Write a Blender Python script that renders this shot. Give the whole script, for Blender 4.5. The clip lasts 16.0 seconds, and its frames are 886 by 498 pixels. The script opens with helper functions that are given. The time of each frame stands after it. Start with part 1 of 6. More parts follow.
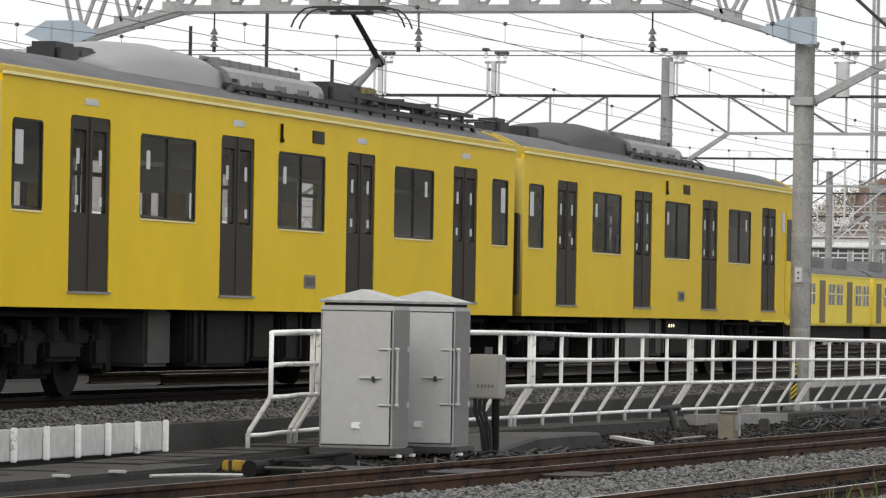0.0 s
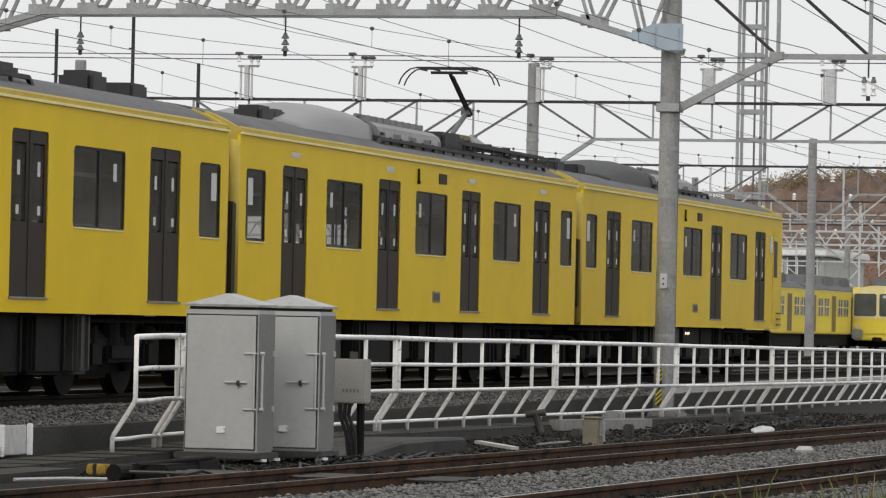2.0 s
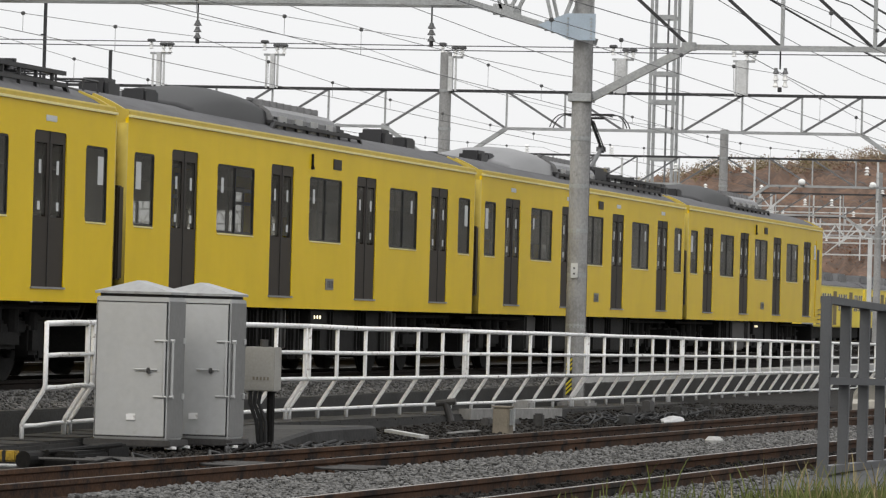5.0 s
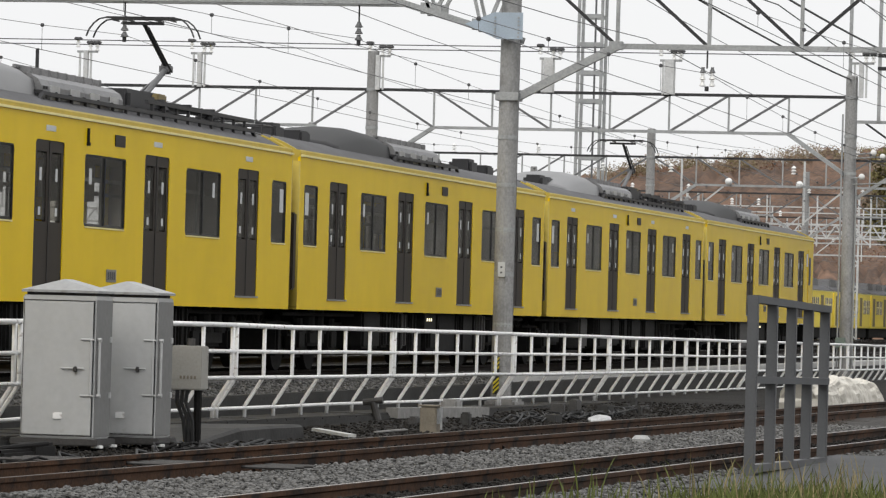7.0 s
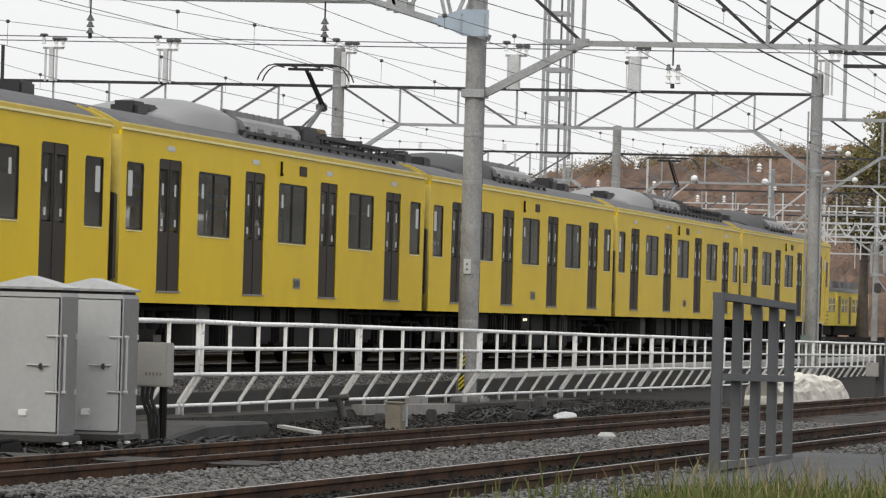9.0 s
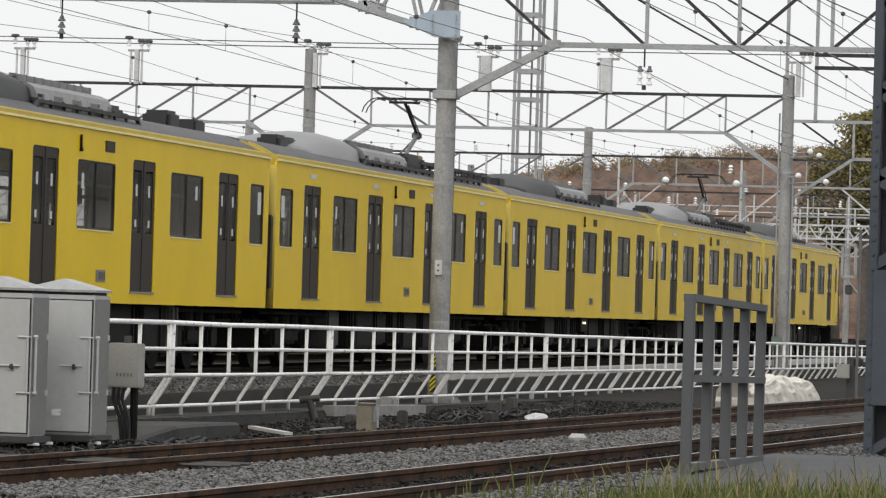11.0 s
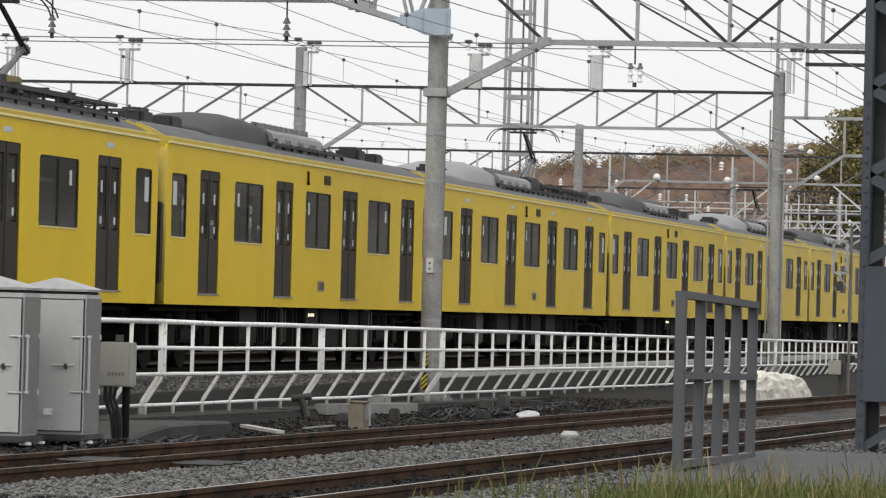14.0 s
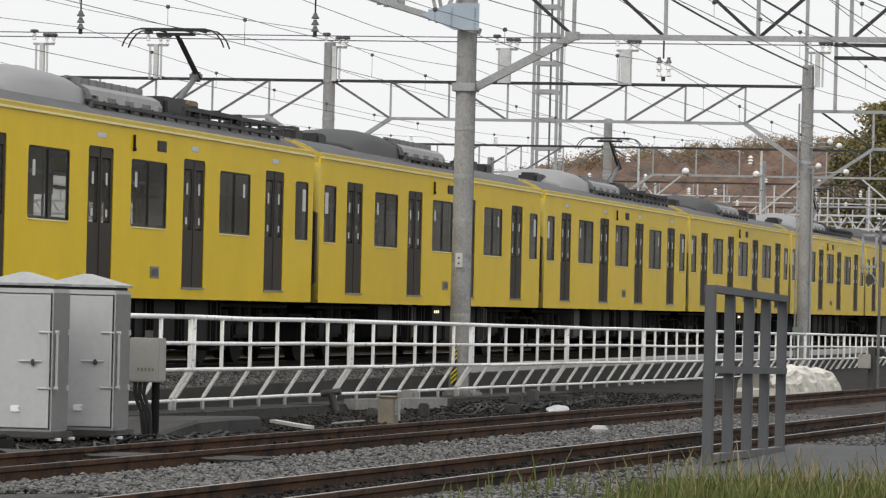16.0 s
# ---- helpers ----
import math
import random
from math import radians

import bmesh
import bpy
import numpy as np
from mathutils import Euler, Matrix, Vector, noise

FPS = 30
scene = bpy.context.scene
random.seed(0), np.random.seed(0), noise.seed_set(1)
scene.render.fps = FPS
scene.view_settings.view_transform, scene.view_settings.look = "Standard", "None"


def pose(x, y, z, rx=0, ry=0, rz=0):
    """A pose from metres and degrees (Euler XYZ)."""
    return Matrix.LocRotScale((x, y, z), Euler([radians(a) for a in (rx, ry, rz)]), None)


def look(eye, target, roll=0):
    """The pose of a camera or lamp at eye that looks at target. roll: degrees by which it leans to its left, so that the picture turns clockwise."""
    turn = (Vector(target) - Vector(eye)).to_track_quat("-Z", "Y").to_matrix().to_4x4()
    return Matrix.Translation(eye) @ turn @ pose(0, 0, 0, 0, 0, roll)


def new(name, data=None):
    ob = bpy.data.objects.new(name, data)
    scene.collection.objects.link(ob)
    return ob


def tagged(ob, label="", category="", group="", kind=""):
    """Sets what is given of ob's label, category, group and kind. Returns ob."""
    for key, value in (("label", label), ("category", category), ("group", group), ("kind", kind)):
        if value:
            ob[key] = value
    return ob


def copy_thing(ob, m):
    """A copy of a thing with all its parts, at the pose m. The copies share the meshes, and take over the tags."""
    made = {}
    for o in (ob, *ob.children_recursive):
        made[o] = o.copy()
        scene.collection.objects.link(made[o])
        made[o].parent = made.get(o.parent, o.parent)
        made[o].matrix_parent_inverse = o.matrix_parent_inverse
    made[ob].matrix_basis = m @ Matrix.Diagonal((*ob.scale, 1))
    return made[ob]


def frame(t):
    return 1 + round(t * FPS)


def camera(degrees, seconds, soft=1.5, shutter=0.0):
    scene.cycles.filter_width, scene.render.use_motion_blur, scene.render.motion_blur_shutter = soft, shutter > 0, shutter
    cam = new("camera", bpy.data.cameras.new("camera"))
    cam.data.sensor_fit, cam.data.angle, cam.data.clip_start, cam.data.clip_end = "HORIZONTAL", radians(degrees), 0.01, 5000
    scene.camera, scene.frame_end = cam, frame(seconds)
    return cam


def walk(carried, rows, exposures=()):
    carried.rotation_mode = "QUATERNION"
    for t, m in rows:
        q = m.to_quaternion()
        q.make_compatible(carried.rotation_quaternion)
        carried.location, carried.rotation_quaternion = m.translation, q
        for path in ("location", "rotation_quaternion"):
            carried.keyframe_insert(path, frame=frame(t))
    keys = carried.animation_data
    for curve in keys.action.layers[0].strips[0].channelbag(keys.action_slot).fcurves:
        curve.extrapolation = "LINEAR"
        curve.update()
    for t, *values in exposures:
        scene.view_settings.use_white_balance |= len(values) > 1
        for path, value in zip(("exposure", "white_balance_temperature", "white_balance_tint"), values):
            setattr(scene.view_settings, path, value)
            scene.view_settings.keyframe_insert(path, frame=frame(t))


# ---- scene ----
cam = camera(11.177, 16.0, soft=1.25)
EYE = (0.0, 0.0, 0.9)


def aim(yaw, pitch, roll):
    return pose(*EYE, 90 + pitch, 0, yaw) @ pose(0, 0, 0, 0, 0, roll)


LOOKS = [
    (0, 15.815, 0.837, 0.989), (0.5, 15.335, 0.970, 1.058), (1, 14.913, 1.013, 1.011), (1.5, 14.548, 1.041, 1.052),
    (2, 14.118, 0.929, 1.226), (2.5, 13.777, 0.909, 1.270), (3, 13.417, 0.822, 1.357), (3.5, 13.319, 0.851, 1.397),
    (4, 13.086, 0.802, 1.561), (4.2, 13.100, 0.806, 1.563), (6.3, 12.419, 0.805, 1.556), (6.5, 12.301, 0.804, 1.558), (7, 12.070, 0.823, 1.578), (7.5, 11.925, 0.782, 1.535),
    (8, 11.883, 0.758, 1.581), (8.5, 11.734, 0.779, 1.625), (9, 11.635, 0.796, 1.629), (9.5, 11.453, 0.853, 1.599),
    (12, 11.214, 0.784, 1.690), (12.5, 11.190, 0.765, 1.619), (13, 11.177, 0.747, 1.595), (13.5, 11.134, 0.797, 1.527),
    (14, 11.161, 0.797, 1.487), (14.5, 11.162, 0.812, 1.468), (15, 11.149, 0.761, 1.442), (15.5, 11.306, 0.783, 1.377),
    (16, 11.527, 0.722, 1.331)]
walk(cam, [(t, aim(a, b, c)) for t, a, b, c in LOOKS], exposures=[(0, 0.19), (0.7, 0.07), (1.5, -0.07), (2.5, -0.09), (3.3, -0.02), (4.0, 0.06), (16, 0.07)])

# ---- world and sun: a bright overcast sky ----
world = bpy.data.worlds.new("overcast_sky")
scene.world = world
world.use_nodes = True
wn, wl = world.node_tree.nodes, world.node_tree.links
sky = wn.new("ShaderNodeTexSky")
sky.sky_type, sky.sun_disc = "NISHITA", False
sky.sun_elevation, sky.sun_rotation = radians(36), radians(194)
sky.dust_density, sky.air_density = 4.0, 1.0
SKY_CLOUD = 10.8
cloud = wn.new("ShaderNodeTexNoise")
cloud.inputs["Scale"].default_value, cloud.inputs["Detail"].default_value = 1.6, 4
cramp = wn.new("ShaderNodeValToRGB")
cramp.color_ramp.elements[0].color = (SKY_CLOUD * 0.9, SKY_CLOUD * 0.905, SKY_CLOUD * 0.92, 1)
cramp.color_ramp.elements[1].color = (SKY_CLOUD, SKY_CLOUD, SKY_CLOUD, 1)
wl.new(cloud.outputs["Fac"], cramp.inputs["Fac"])
wmix = wn.new("ShaderNodeMixRGB")
wmix.inputs["Fac"].default_value = 0.93
wl.new(sky.outputs["Color"], wmix.inputs["Color1"])
wtc, wsep, wup = wn.new("ShaderNodeTexCoord"), wn.new("ShaderNodeSeparateXYZ"), wn.new("ShaderNodeMapRange")
wl.new(wtc.outputs["Generated"], wsep.inputs["Vector"])
wl.new(wsep.outputs["Z"], wup.inputs["Value"])
wup.inputs["From Min"].default_value, wup.inputs["From Max"].default_value = 0.1, 1.0
wup.inputs["To Min"].default_value, wup.inputs["To Max"].default_value = 1.0, 1.6
wgrad = wn.new("ShaderNodeVectorMath")
wgrad.operation = "SCALE"
wl.new(cramp.outputs["Color"], wgrad.inputs[0])
wl.new(wup.outputs["Result"], wgrad.inputs["Scale"])
wl.new(wgrad.outputs["Vector"], wmix.inputs["Color2"])
wl.new(wmix.outputs["Color"], wn["Background"].inputs["Color"])
wn["Background"].inputs["Strength"].default_value = 0.09
sun_data = bpy.data.lights.new("sun", "SUN")
sun_data.energy, sun_data.angle, sun_data.color = 0.85, radians(30), (1.0, 0.97, 0.92)
sun = new("sun", sun_data)
sun.matrix_world = look((-20, -62, 62), (0, 0, 0))


# ---- materials ----
def mat(name, color, rough=0.6, metal=0.0, vary=0.15, scale=3.0, fine=40.0, bump=0.0, dirt=None, dirt_at=0.55, stretch=(1, 1, 1), obj=0.0, spec=0.5, island=0.0):
    m = bpy.data.materials.new(name)
    m.use_nodes = True
    n, l = m.node_tree.nodes, m.node_tree.links
    b = n["Principled BSDF"]
    b.inputs["Roughness"].default_value, b.inputs["Metallic"].default_value = rough, metal
    b.inputs["Specular IOR Level"].default_value = spec
    tc = n.new("ShaderNodeTexCoord")
    mp = n.new("ShaderNodeMapping")
    mp.inputs["Scale"].default_value = stretch
    l.new(tc.outputs["Object"], mp.inputs["Vector"])
    big, small = n.new("ShaderNodeTexNoise"), n.new("ShaderNodeTexNoise")
    for t, s in ((big, scale), (small, fine)):
        t.inputs["Scale"].default_value, t.inputs["Detail"].default_value = s, 5
        l.new(mp.outputs["Vector"], t.inputs["Vector"])
    add = n.new("ShaderNodeMath")
    add.operation = "ADD"
    l.new(big.outputs["Fac"], add.inputs[0])
    l.new(small.outputs["Fac"], add.inputs[1])
    last = add.outputs[0]
    if obj:
        info, mul, ad2 = n.new("ShaderNodeObjectInfo"), n.new("ShaderNodeMath"), n.new("ShaderNodeMath")
        mul.operation, ad2.operation = "MULTIPLY_ADD", "ADD"
        mul.inputs[1].default_value, mul.inputs[2].default_value = obj, -obj / 2
        l.new(info.outputs["Random"], mul.inputs[0])
        l.new(mul.outputs[0], ad2.inputs[0])
        l.new(last, ad2.inputs[1])
        last = ad2.outputs[0]
    if island:
        geo, mul, ad2 = n.new("ShaderNodeNewGeometry"), n.new("ShaderNodeMath"), n.new("ShaderNodeMath")
        mul.operation, ad2.operation = "MULTIPLY_ADD", "ADD"
        mul.inputs[1].default_value, mul.inputs[2].default_value = island, -island / 2
        l.new(geo.outputs["Random Per Island"], mul.inputs[0])
        l.new(mul.outputs[0], ad2.inputs[0])
        l.new(last, ad2.inputs[1])
        last = ad2.outputs[0]
    rng = n.new("ShaderNodeMapRange")
    rng.inputs["From Min"].default_value, rng.inputs["From Max"].default_value = 0.7, 1.3
    l.new(last, rng.inputs["Value"])
    ramp = n.new("ShaderNodeMixRGB")
    ramp.inputs["Color1"].default_value = (*[c * (1 - vary) for c in color], 1)
    ramp.inputs["Color2"].default_value = (*[min(1, c * (1 + vary)) for c in color], 1)
    l.new(rng.outputs["Result"], ramp.inputs["Fac"])
    col = ramp.outputs["Color"]
    if dirt:
        dn = n.new("ShaderNodeTexNoise")
        dn.inputs["Scale"].default_value, dn.inputs["Detail"].default_value = scale * 2.3, 8
        dn.inputs["Roughness"].default_value = 0.7
        l.new(mp.outputs["Vector"], dn.inputs["Vector"])
        dr = n.new("ShaderNodeMapRange")
        dr.inputs["From Min"].default_value, dr.inputs["From Max"].default_value = dirt_at, dirt_at + 0.12
        l.new(dn.outputs["Fac"], dr.inputs["Value"])
        mx = n.new("ShaderNodeMixRGB")
        mx.inputs["Color2"].default_value = (*dirt, 1)
        l.new(dr.outputs["Result"], mx.inputs["Fac"])
        l.new(col, mx.inputs["Color1"])
        col = mx.outputs["Color"]
    l.new(col, b.inputs["Base Color"])
    if bump:
        bp = n.new("ShaderNodeBump")
        bp.inputs["Strength"].default_value, bp.inputs["Distance"].default_value = bump, 0.02
        l.new(add.outputs[0], bp.inputs["Height"])
        l.new(bp.outputs["Normal"], b.inputs["Normal"])
    return m


def glass_mat(name, tint, gloss):
    m = bpy.data.materials.new(name)
    m.use_nodes = True
    n, l = m.node_tree.nodes, m.node_tree.links
    tr, gl, mx, lw, pw, mm = (n.new("ShaderNode" + k) for k in ("BsdfTransparent", "BsdfGlossy", "MixShader", "LayerWeight", "Math", "Math"))
    pw.operation, pw.inputs[1].default_value = "POWER", 5.0
    l.new(lw.outputs["Facing"], pw.inputs[0])
    tr.inputs["Color"].default_value = (*tint, 1)
    gl.inputs["Roughness"].default_value = 0.04
    mm.operation, mm.inputs[1].default_value = "MULTIPLY", gloss
    l.new(pw.outputs[0], mm.inputs[0])
    l.new(mm.outputs[0], mx.inputs["Fac"])
    l.new(tr.outputs["BSDF"], mx.inputs[1])
    l.new(gl.outputs["BSDF"], mx.inputs[2])
    l.new(mx.outputs["Shader"], n["Material Output"].inputs["Surface"])
    return m


M_YELLOW = mat("yellow_train_paint", (0.83, 0.575, 0.005), 0.2, spec=0.26, vary=0.05, scale=0.6, fine=2.5, stretch=(1, 0.9, 0.45), bump=0.05)
# Yellow darkened in the colour to hold down sun and bounce on car ends.
M_YELLOWEND = mat("yellow_end_paint_dimmed_for_light", (0.50, 0.38, 0.07), 0.5, spec=0.2, vary=0.1, scale=1.5, fine=8)
# Parked trains' yellow, raised in the colour for the stronger light there.
M_YELLOW2 = mat("light_raised_yellow_paint", (0.97, 0.76, 0.10), 0.3, spec=0.08, vary=0.06, scale=0.7, fine=5)
M_CREAM = mat("cream_paint", (0.88, 0.78, 0.36), 0.45, vary=0.1, scale=2)
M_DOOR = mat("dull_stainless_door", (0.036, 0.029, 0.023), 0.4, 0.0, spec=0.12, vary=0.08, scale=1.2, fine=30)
M_SILL = mat("worn_steel_sill", (0.35, 0.35, 0.34), 0.4, 0.6, vary=0.2)
M_ROOF = mat("grey_roof_coating", (0.078, 0.078, 0.082), 0.75, vary=0.2, scale=1.2, fine=12, bump=0.1, dirt=(0.042, 0.041, 0.04))
M_DOME = mat("bare_aluminium_cover", (0.22, 0.22, 0.222), 0.5, 0.3, vary=0.12, scale=0.8, stretch=(3, 0.6, 3), dirt=(0.15, 0.15, 0.15), dirt_at=0.6)
M_DOMEDARK = mat("dark_grey_cover", (0.03, 0.03, 0.031), 0.6, spec=0.3, vary=0.15, scale=0.8)
M_AC = mat("grey_cooler_casing", (0.2, 0.2, 0.203), 0.5, 0.3, vary=0.2, scale=2, dirt=(0.07, 0.07, 0.07), dirt_at=0.57)
M_VENTPANEL = mat("pale_vent_panel", (0.42, 0.42, 0.42), 0.5, 0.2, vary=0.15)
M_VENT = mat("dark_vent_slots", (0.03, 0.03, 0.03), 0.8)
M_BLACKBOX = mat("black_roof_box", (0.02, 0.02, 0.022), 0.45, vary=0.2)
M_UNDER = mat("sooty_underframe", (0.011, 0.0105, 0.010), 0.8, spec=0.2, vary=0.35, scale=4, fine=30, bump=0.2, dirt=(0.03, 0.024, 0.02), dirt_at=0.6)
M_UNDER2 = mat("grey_equipment_box", (0.05, 0.048, 0.046), 0.6, vary=0.25, scale=3, dirt=(0.035, 0.03, 0.028), dirt_at=0.55)
M_RUBBER = mat("black_rubber", (0.02, 0.02, 0.02), 0.7)
M_GLASS = glass_mat("train_window_glass", (0.86, 0.86, 0.85), 0.8)
M_DOORGLASS = glass_mat("door_window_glass", (0.72, 0.71, 0.68), 0.8)
M_INSIDE = mat("pale_cabin_lining", (0.5, 0.49, 0.47), 0.7, vary=0.1)
M_SEAT = mat("dark_seat_cloth", (0.13, 0.13, 0.14), 0.9, vary=0.2)
M_PAPER = mat("white_paper", (0.58, 0.59, 0.58), 0.7, vary=0.05)
M_PLATE = mat("dark_number_plate", (0.045, 0.045, 0.05), 0.5)
M_PLATETXT = mat("grey_plate_bars", (0.22, 0.21, 0.18), 0.5)
M_STEEL = mat("dark_steel", (0.05, 0.05, 0.052), 0.5, 0.6, vary=0.3)
M_GALV = mat("galvanised_steel", (0.36, 0.37, 0.37), 0.55, 0.35, vary=0.22, scale=2.5, fine=25, dirt=(0.2, 0.19, 0.18), dirt_at=0.62)
# Pale steel; on the far structures the distance haze is in the colour.
M_GALVPALE = mat("pale_and_hazed_galvanising", (0.56, 0.565, 0.56), 0.6, vary=0.18, scale=2, fine=20)
M_GALVBLUE = mat("blue_grey_gusset_paint", (0.38, 0.45, 0.52), 0.55, 0.1, vary=0.12, scale=2)
M_CONC = mat("weathered_concrete", (0.25, 0.245, 0.235), 0.85, vary=0.22, scale=1.6, fine=18, bump=0.25, dirt=(0.11, 0.105, 0.1), dirt_at=0.58, stretch=(1, 1, 0.5))
M_CONCDARK = mat("stained_dark_concrete", (0.05, 0.049, 0.047), 0.88, vary=0.3, scale=1.4, fine=20, bump=0.3, dirt=(0.05, 0.047, 0.043), dirt_at=0.55, spec=0.2)
M_WETCONC = mat("damp_blackened_concrete", (0.026, 0.025, 0.024), 0.7, spec=0.3, vary=0.45, scale=1.6, fine=16, bump=0.25, dirt=(0.06, 0.057, 0.05), dirt_at=0.62)
M_SLAB = mat("grey_slab_concrete", (0.052, 0.053, 0.055), 0.85, vary=0.2, scale=1.2, fine=15, bump=0.2)
M_CONCPOLE = mat("spun_concrete_pole", (0.30, 0.299, 0.293), 0.75, vary=0.26, scale=1.3, fine=16, bump=0.12, dirt=(0.2, 0.197, 0.19), dirt_at=0.55, stretch=(1.6, 1.6, 1.1))
M_BOX = mat("pale_grey_cabinet_paint", (0.46, 0.465, 0.46), 0.5, vary=0.06, scale=1.5, fine=14, dirt=(0.36, 0.35, 0.33), dirt_at=0.66)
# Roof grey lowered in the colour to offset the sun on the slopes.
M_BOXROOF = mat("weathered_light_dimmed_roof", (0.33, 0.335, 0.335), 0.55, vary=0.12, scale=2.5, fine=14, dirt=(0.24, 0.235, 0.225), dirt_at=0.58)
M_BOXSIDE = mat("darker_grey_panel", (0.20, 0.20, 0.195), 0.6, vary=0.12, scale=1.5, fine=14, dirt=(0.15, 0.145, 0.135), dirt_at=0.6)
M_WHITE = mat("chipped_white_paint", (0.86, 0.86, 0.85), 0.5, vary=0.08, scale=4, fine=30, dirt=(0.13, 0.06, 0.038), dirt_at=0.57)
M_WHITEPANEL = mat("streaked_white_panel", (0.52, 0.52, 0.505), 0.6, vary=0.18, scale=2, fine=12, dirt=(0.24, 0.24, 0.23), dirt_at=0.62, stretch=(1, 1, 0.6))
M_SCREEN = mat("grey_windscreen", (0.10, 0.105, 0.11), 0.12, vary=0.3, scale=1.5)
# Opaque panes; the sky's reflection is put in as a pale mottled colour.
M_FARPANE = mat("sky_reflection_painted_pane", (0.22, 0.22, 0.21), 0.15, vary=0.6, scale=0.9, fine=3)
M_RAIL = mat("rusty_rail", (0.058, 0.027, 0.0125), 0.75, 0.0, spec=0.25, vary=0.65, scale=1.1, fine=30, bump=0.25, dirt=(0.008, 0.006, 0.005), dirt_at=0.49)
M_RAILDARK = mat("near_black_rail", (0.013, 0.009, 0.007), 0.8, 0.0, spec=0.15, vary=0.5, scale=1.5, fine=30, bump=0.2)
M_RAILTOP = mat("polished_rail_head", (0.30, 0.29, 0.28), 0.3, 0.9, vary=0.25, scale=2)
M_RAILDULL = mat("dull_rail_head", (0.07, 0.05, 0.036), 0.5, 0.3, vary=0.35, scale=2)
M_RAILWORN = mat("worn_rail_head", (0.22, 0.19, 0.17), 0.35, 0.8, vary=0.35, scale=1.5)
M_SLEEPER = mat("dark_sleeper", (0.06, 0.05, 0.042), 0.9, vary=0.35, scale=5, bump=0.3, spec=0.15)
M_BALLAST = mat("grey_ballast", (0.065, 0.062, 0.059), 0.95, vary=0.45, scale=6, fine=24, bump=0.8, dirt=(0.075, 0.068, 0.06), dirt_at=0.56, spec=0.12)
M_STONE = mat("ballast_stone", (0.128, 0.126, 0.122), 0.9, vary=0.5, scale=8, fine=40, bump=0.3, island=0.5, spec=0.2)
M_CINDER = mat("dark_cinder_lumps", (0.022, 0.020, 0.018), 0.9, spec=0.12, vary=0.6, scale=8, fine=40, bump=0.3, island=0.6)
M_GROUND = mat("cinder_ground", (0.026, 0.025, 0.024), 0.95, vary=0.35, scale=0.5, fine=18, bump=0.5, dirt=(0.03, 0.028, 0.026), spec=0.08)
M_GATE = mat("dark_grey_frame_paint", (0.088, 0.091, 0.096), 0.5, vary=0.1, scale=3)
M_TOWER = mat("blue_grey_tower_paint", (0.055, 0.066, 0.08), 0.5, 0.1, vary=0.15, scale=3)
M_SIGN = mat("yellow_sign", (0.80, 0.62, 0.02), 0.5, vary=0.05)
M_BLACK = mat("black_paint", (0.015, 0.015, 0.015), 0.5)
M_STRIPE = mat("yellow_warning_paint", (0.70, 0.58, 0.03), 0.5, vary=0.1)
# Darker copy of the galvanised steel, for dark fittings and shaded web bars.
M_GALVDARK = mat("dark_and_shaded_galvanised_steel", (0.15, 0.152, 0.155), 0.55, 0.3, vary=0.2, scale=2.5)
M_JBOX = mat("tan_grey_case_paint", (0.33, 0.32, 0.29), 0.55, vary=0.1, scale=3, dirt=(0.2, 0.185, 0.16), dirt_at=0.62)
M_WIRE = mat("dark_wire", (0.10, 0.10, 0.103), 0.6, 0.2)
M_INSUL = mat("white_porcelain", (0.78, 0.78, 0.76), 0.25, vary=0.05)
M_GRASS = mat("dry_green_grass", (0.09, 0.108, 0.022), 0.8, vary=0.45, scale=3, fine=20)
M_STRAW = mat("straw_stem", (0.22, 0.18, 0.085), 0.8, vary=0.3)
M_SHOULDER = mat("pale_shoulder_gravel", (0.165, 0.157, 0.147), 0.95, vary=0.45, scale=5, fine=22, bump=0.8, dirt=(0.08, 0.075, 0.07), dirt_at=0.6, spec=0.15)
M_CONCPALE = mat("pale_new_concrete", (0.44, 0.435, 0.42), 0.85, vary=0.14, scale=1.2, fine=14, bump=0.15, dirt=(0.28, 0.275, 0.26), dirt_at=0.6)
M_CHALK = mat("chalky_white_stone", (0.42, 0.42, 0.41), 0.85, vary=0.15, scale=9, fine=40, bump=0.3)
M_SACK = mat("white_plastic_sheet", (0.66, 0.63, 0.56), 0.55, vary=0.1, scale=5, fine=22, bump=0.4)
M_LEAFBROWN = mat("autumn_brown_leaves", (0.185, 0.098, 0.058), 0.9, vary=0.28, scale=0.06, fine=0.5)
M_LEAFGREEN = mat("olive_leaves", (0.19, 0.165, 0.06), 0.9, vary=0.25, scale=0.3, fine=2)
M_HILL = mat("brown_woodland_canopy", (0.115, 0.064, 0.038), 0.95, vary=0.7, scale=0.12, fine=1.3, bump=0.6, dirt=(0.06, 0.045, 0.036), dirt_at=0.53, stretch=(1, 1, 0.45))
M_LEAFTAN = mat("tan_autumn_leaves", (0.27, 0.21, 0.14), 0.9, vary=0.22, scale=0.3, fine=2)
M_BROWNBOX = mat("weathered_tan_box", (0.19, 0.165, 0.125), 0.7, vary=0.2, scale=4)
M_FARWOOD = mat("grey_distant_woods", (0.06, 0.062, 0.058), 0.9, vary=0.4, scale=0.05, fine=0.4)
M_TREELINE = mat("added_pale_treeline", (0.19, 0.185, 0.17), 0.9, vary=0.5, scale=0.03, fine=0.2)
M_BARK = mat("grey_bark", (0.11, 0.09, 0.075), 0.9, vary=0.3)
M_LAMP = bpy.data.materials.new("glowing_marker_lamp")
M_LAMP.use_nodes = True
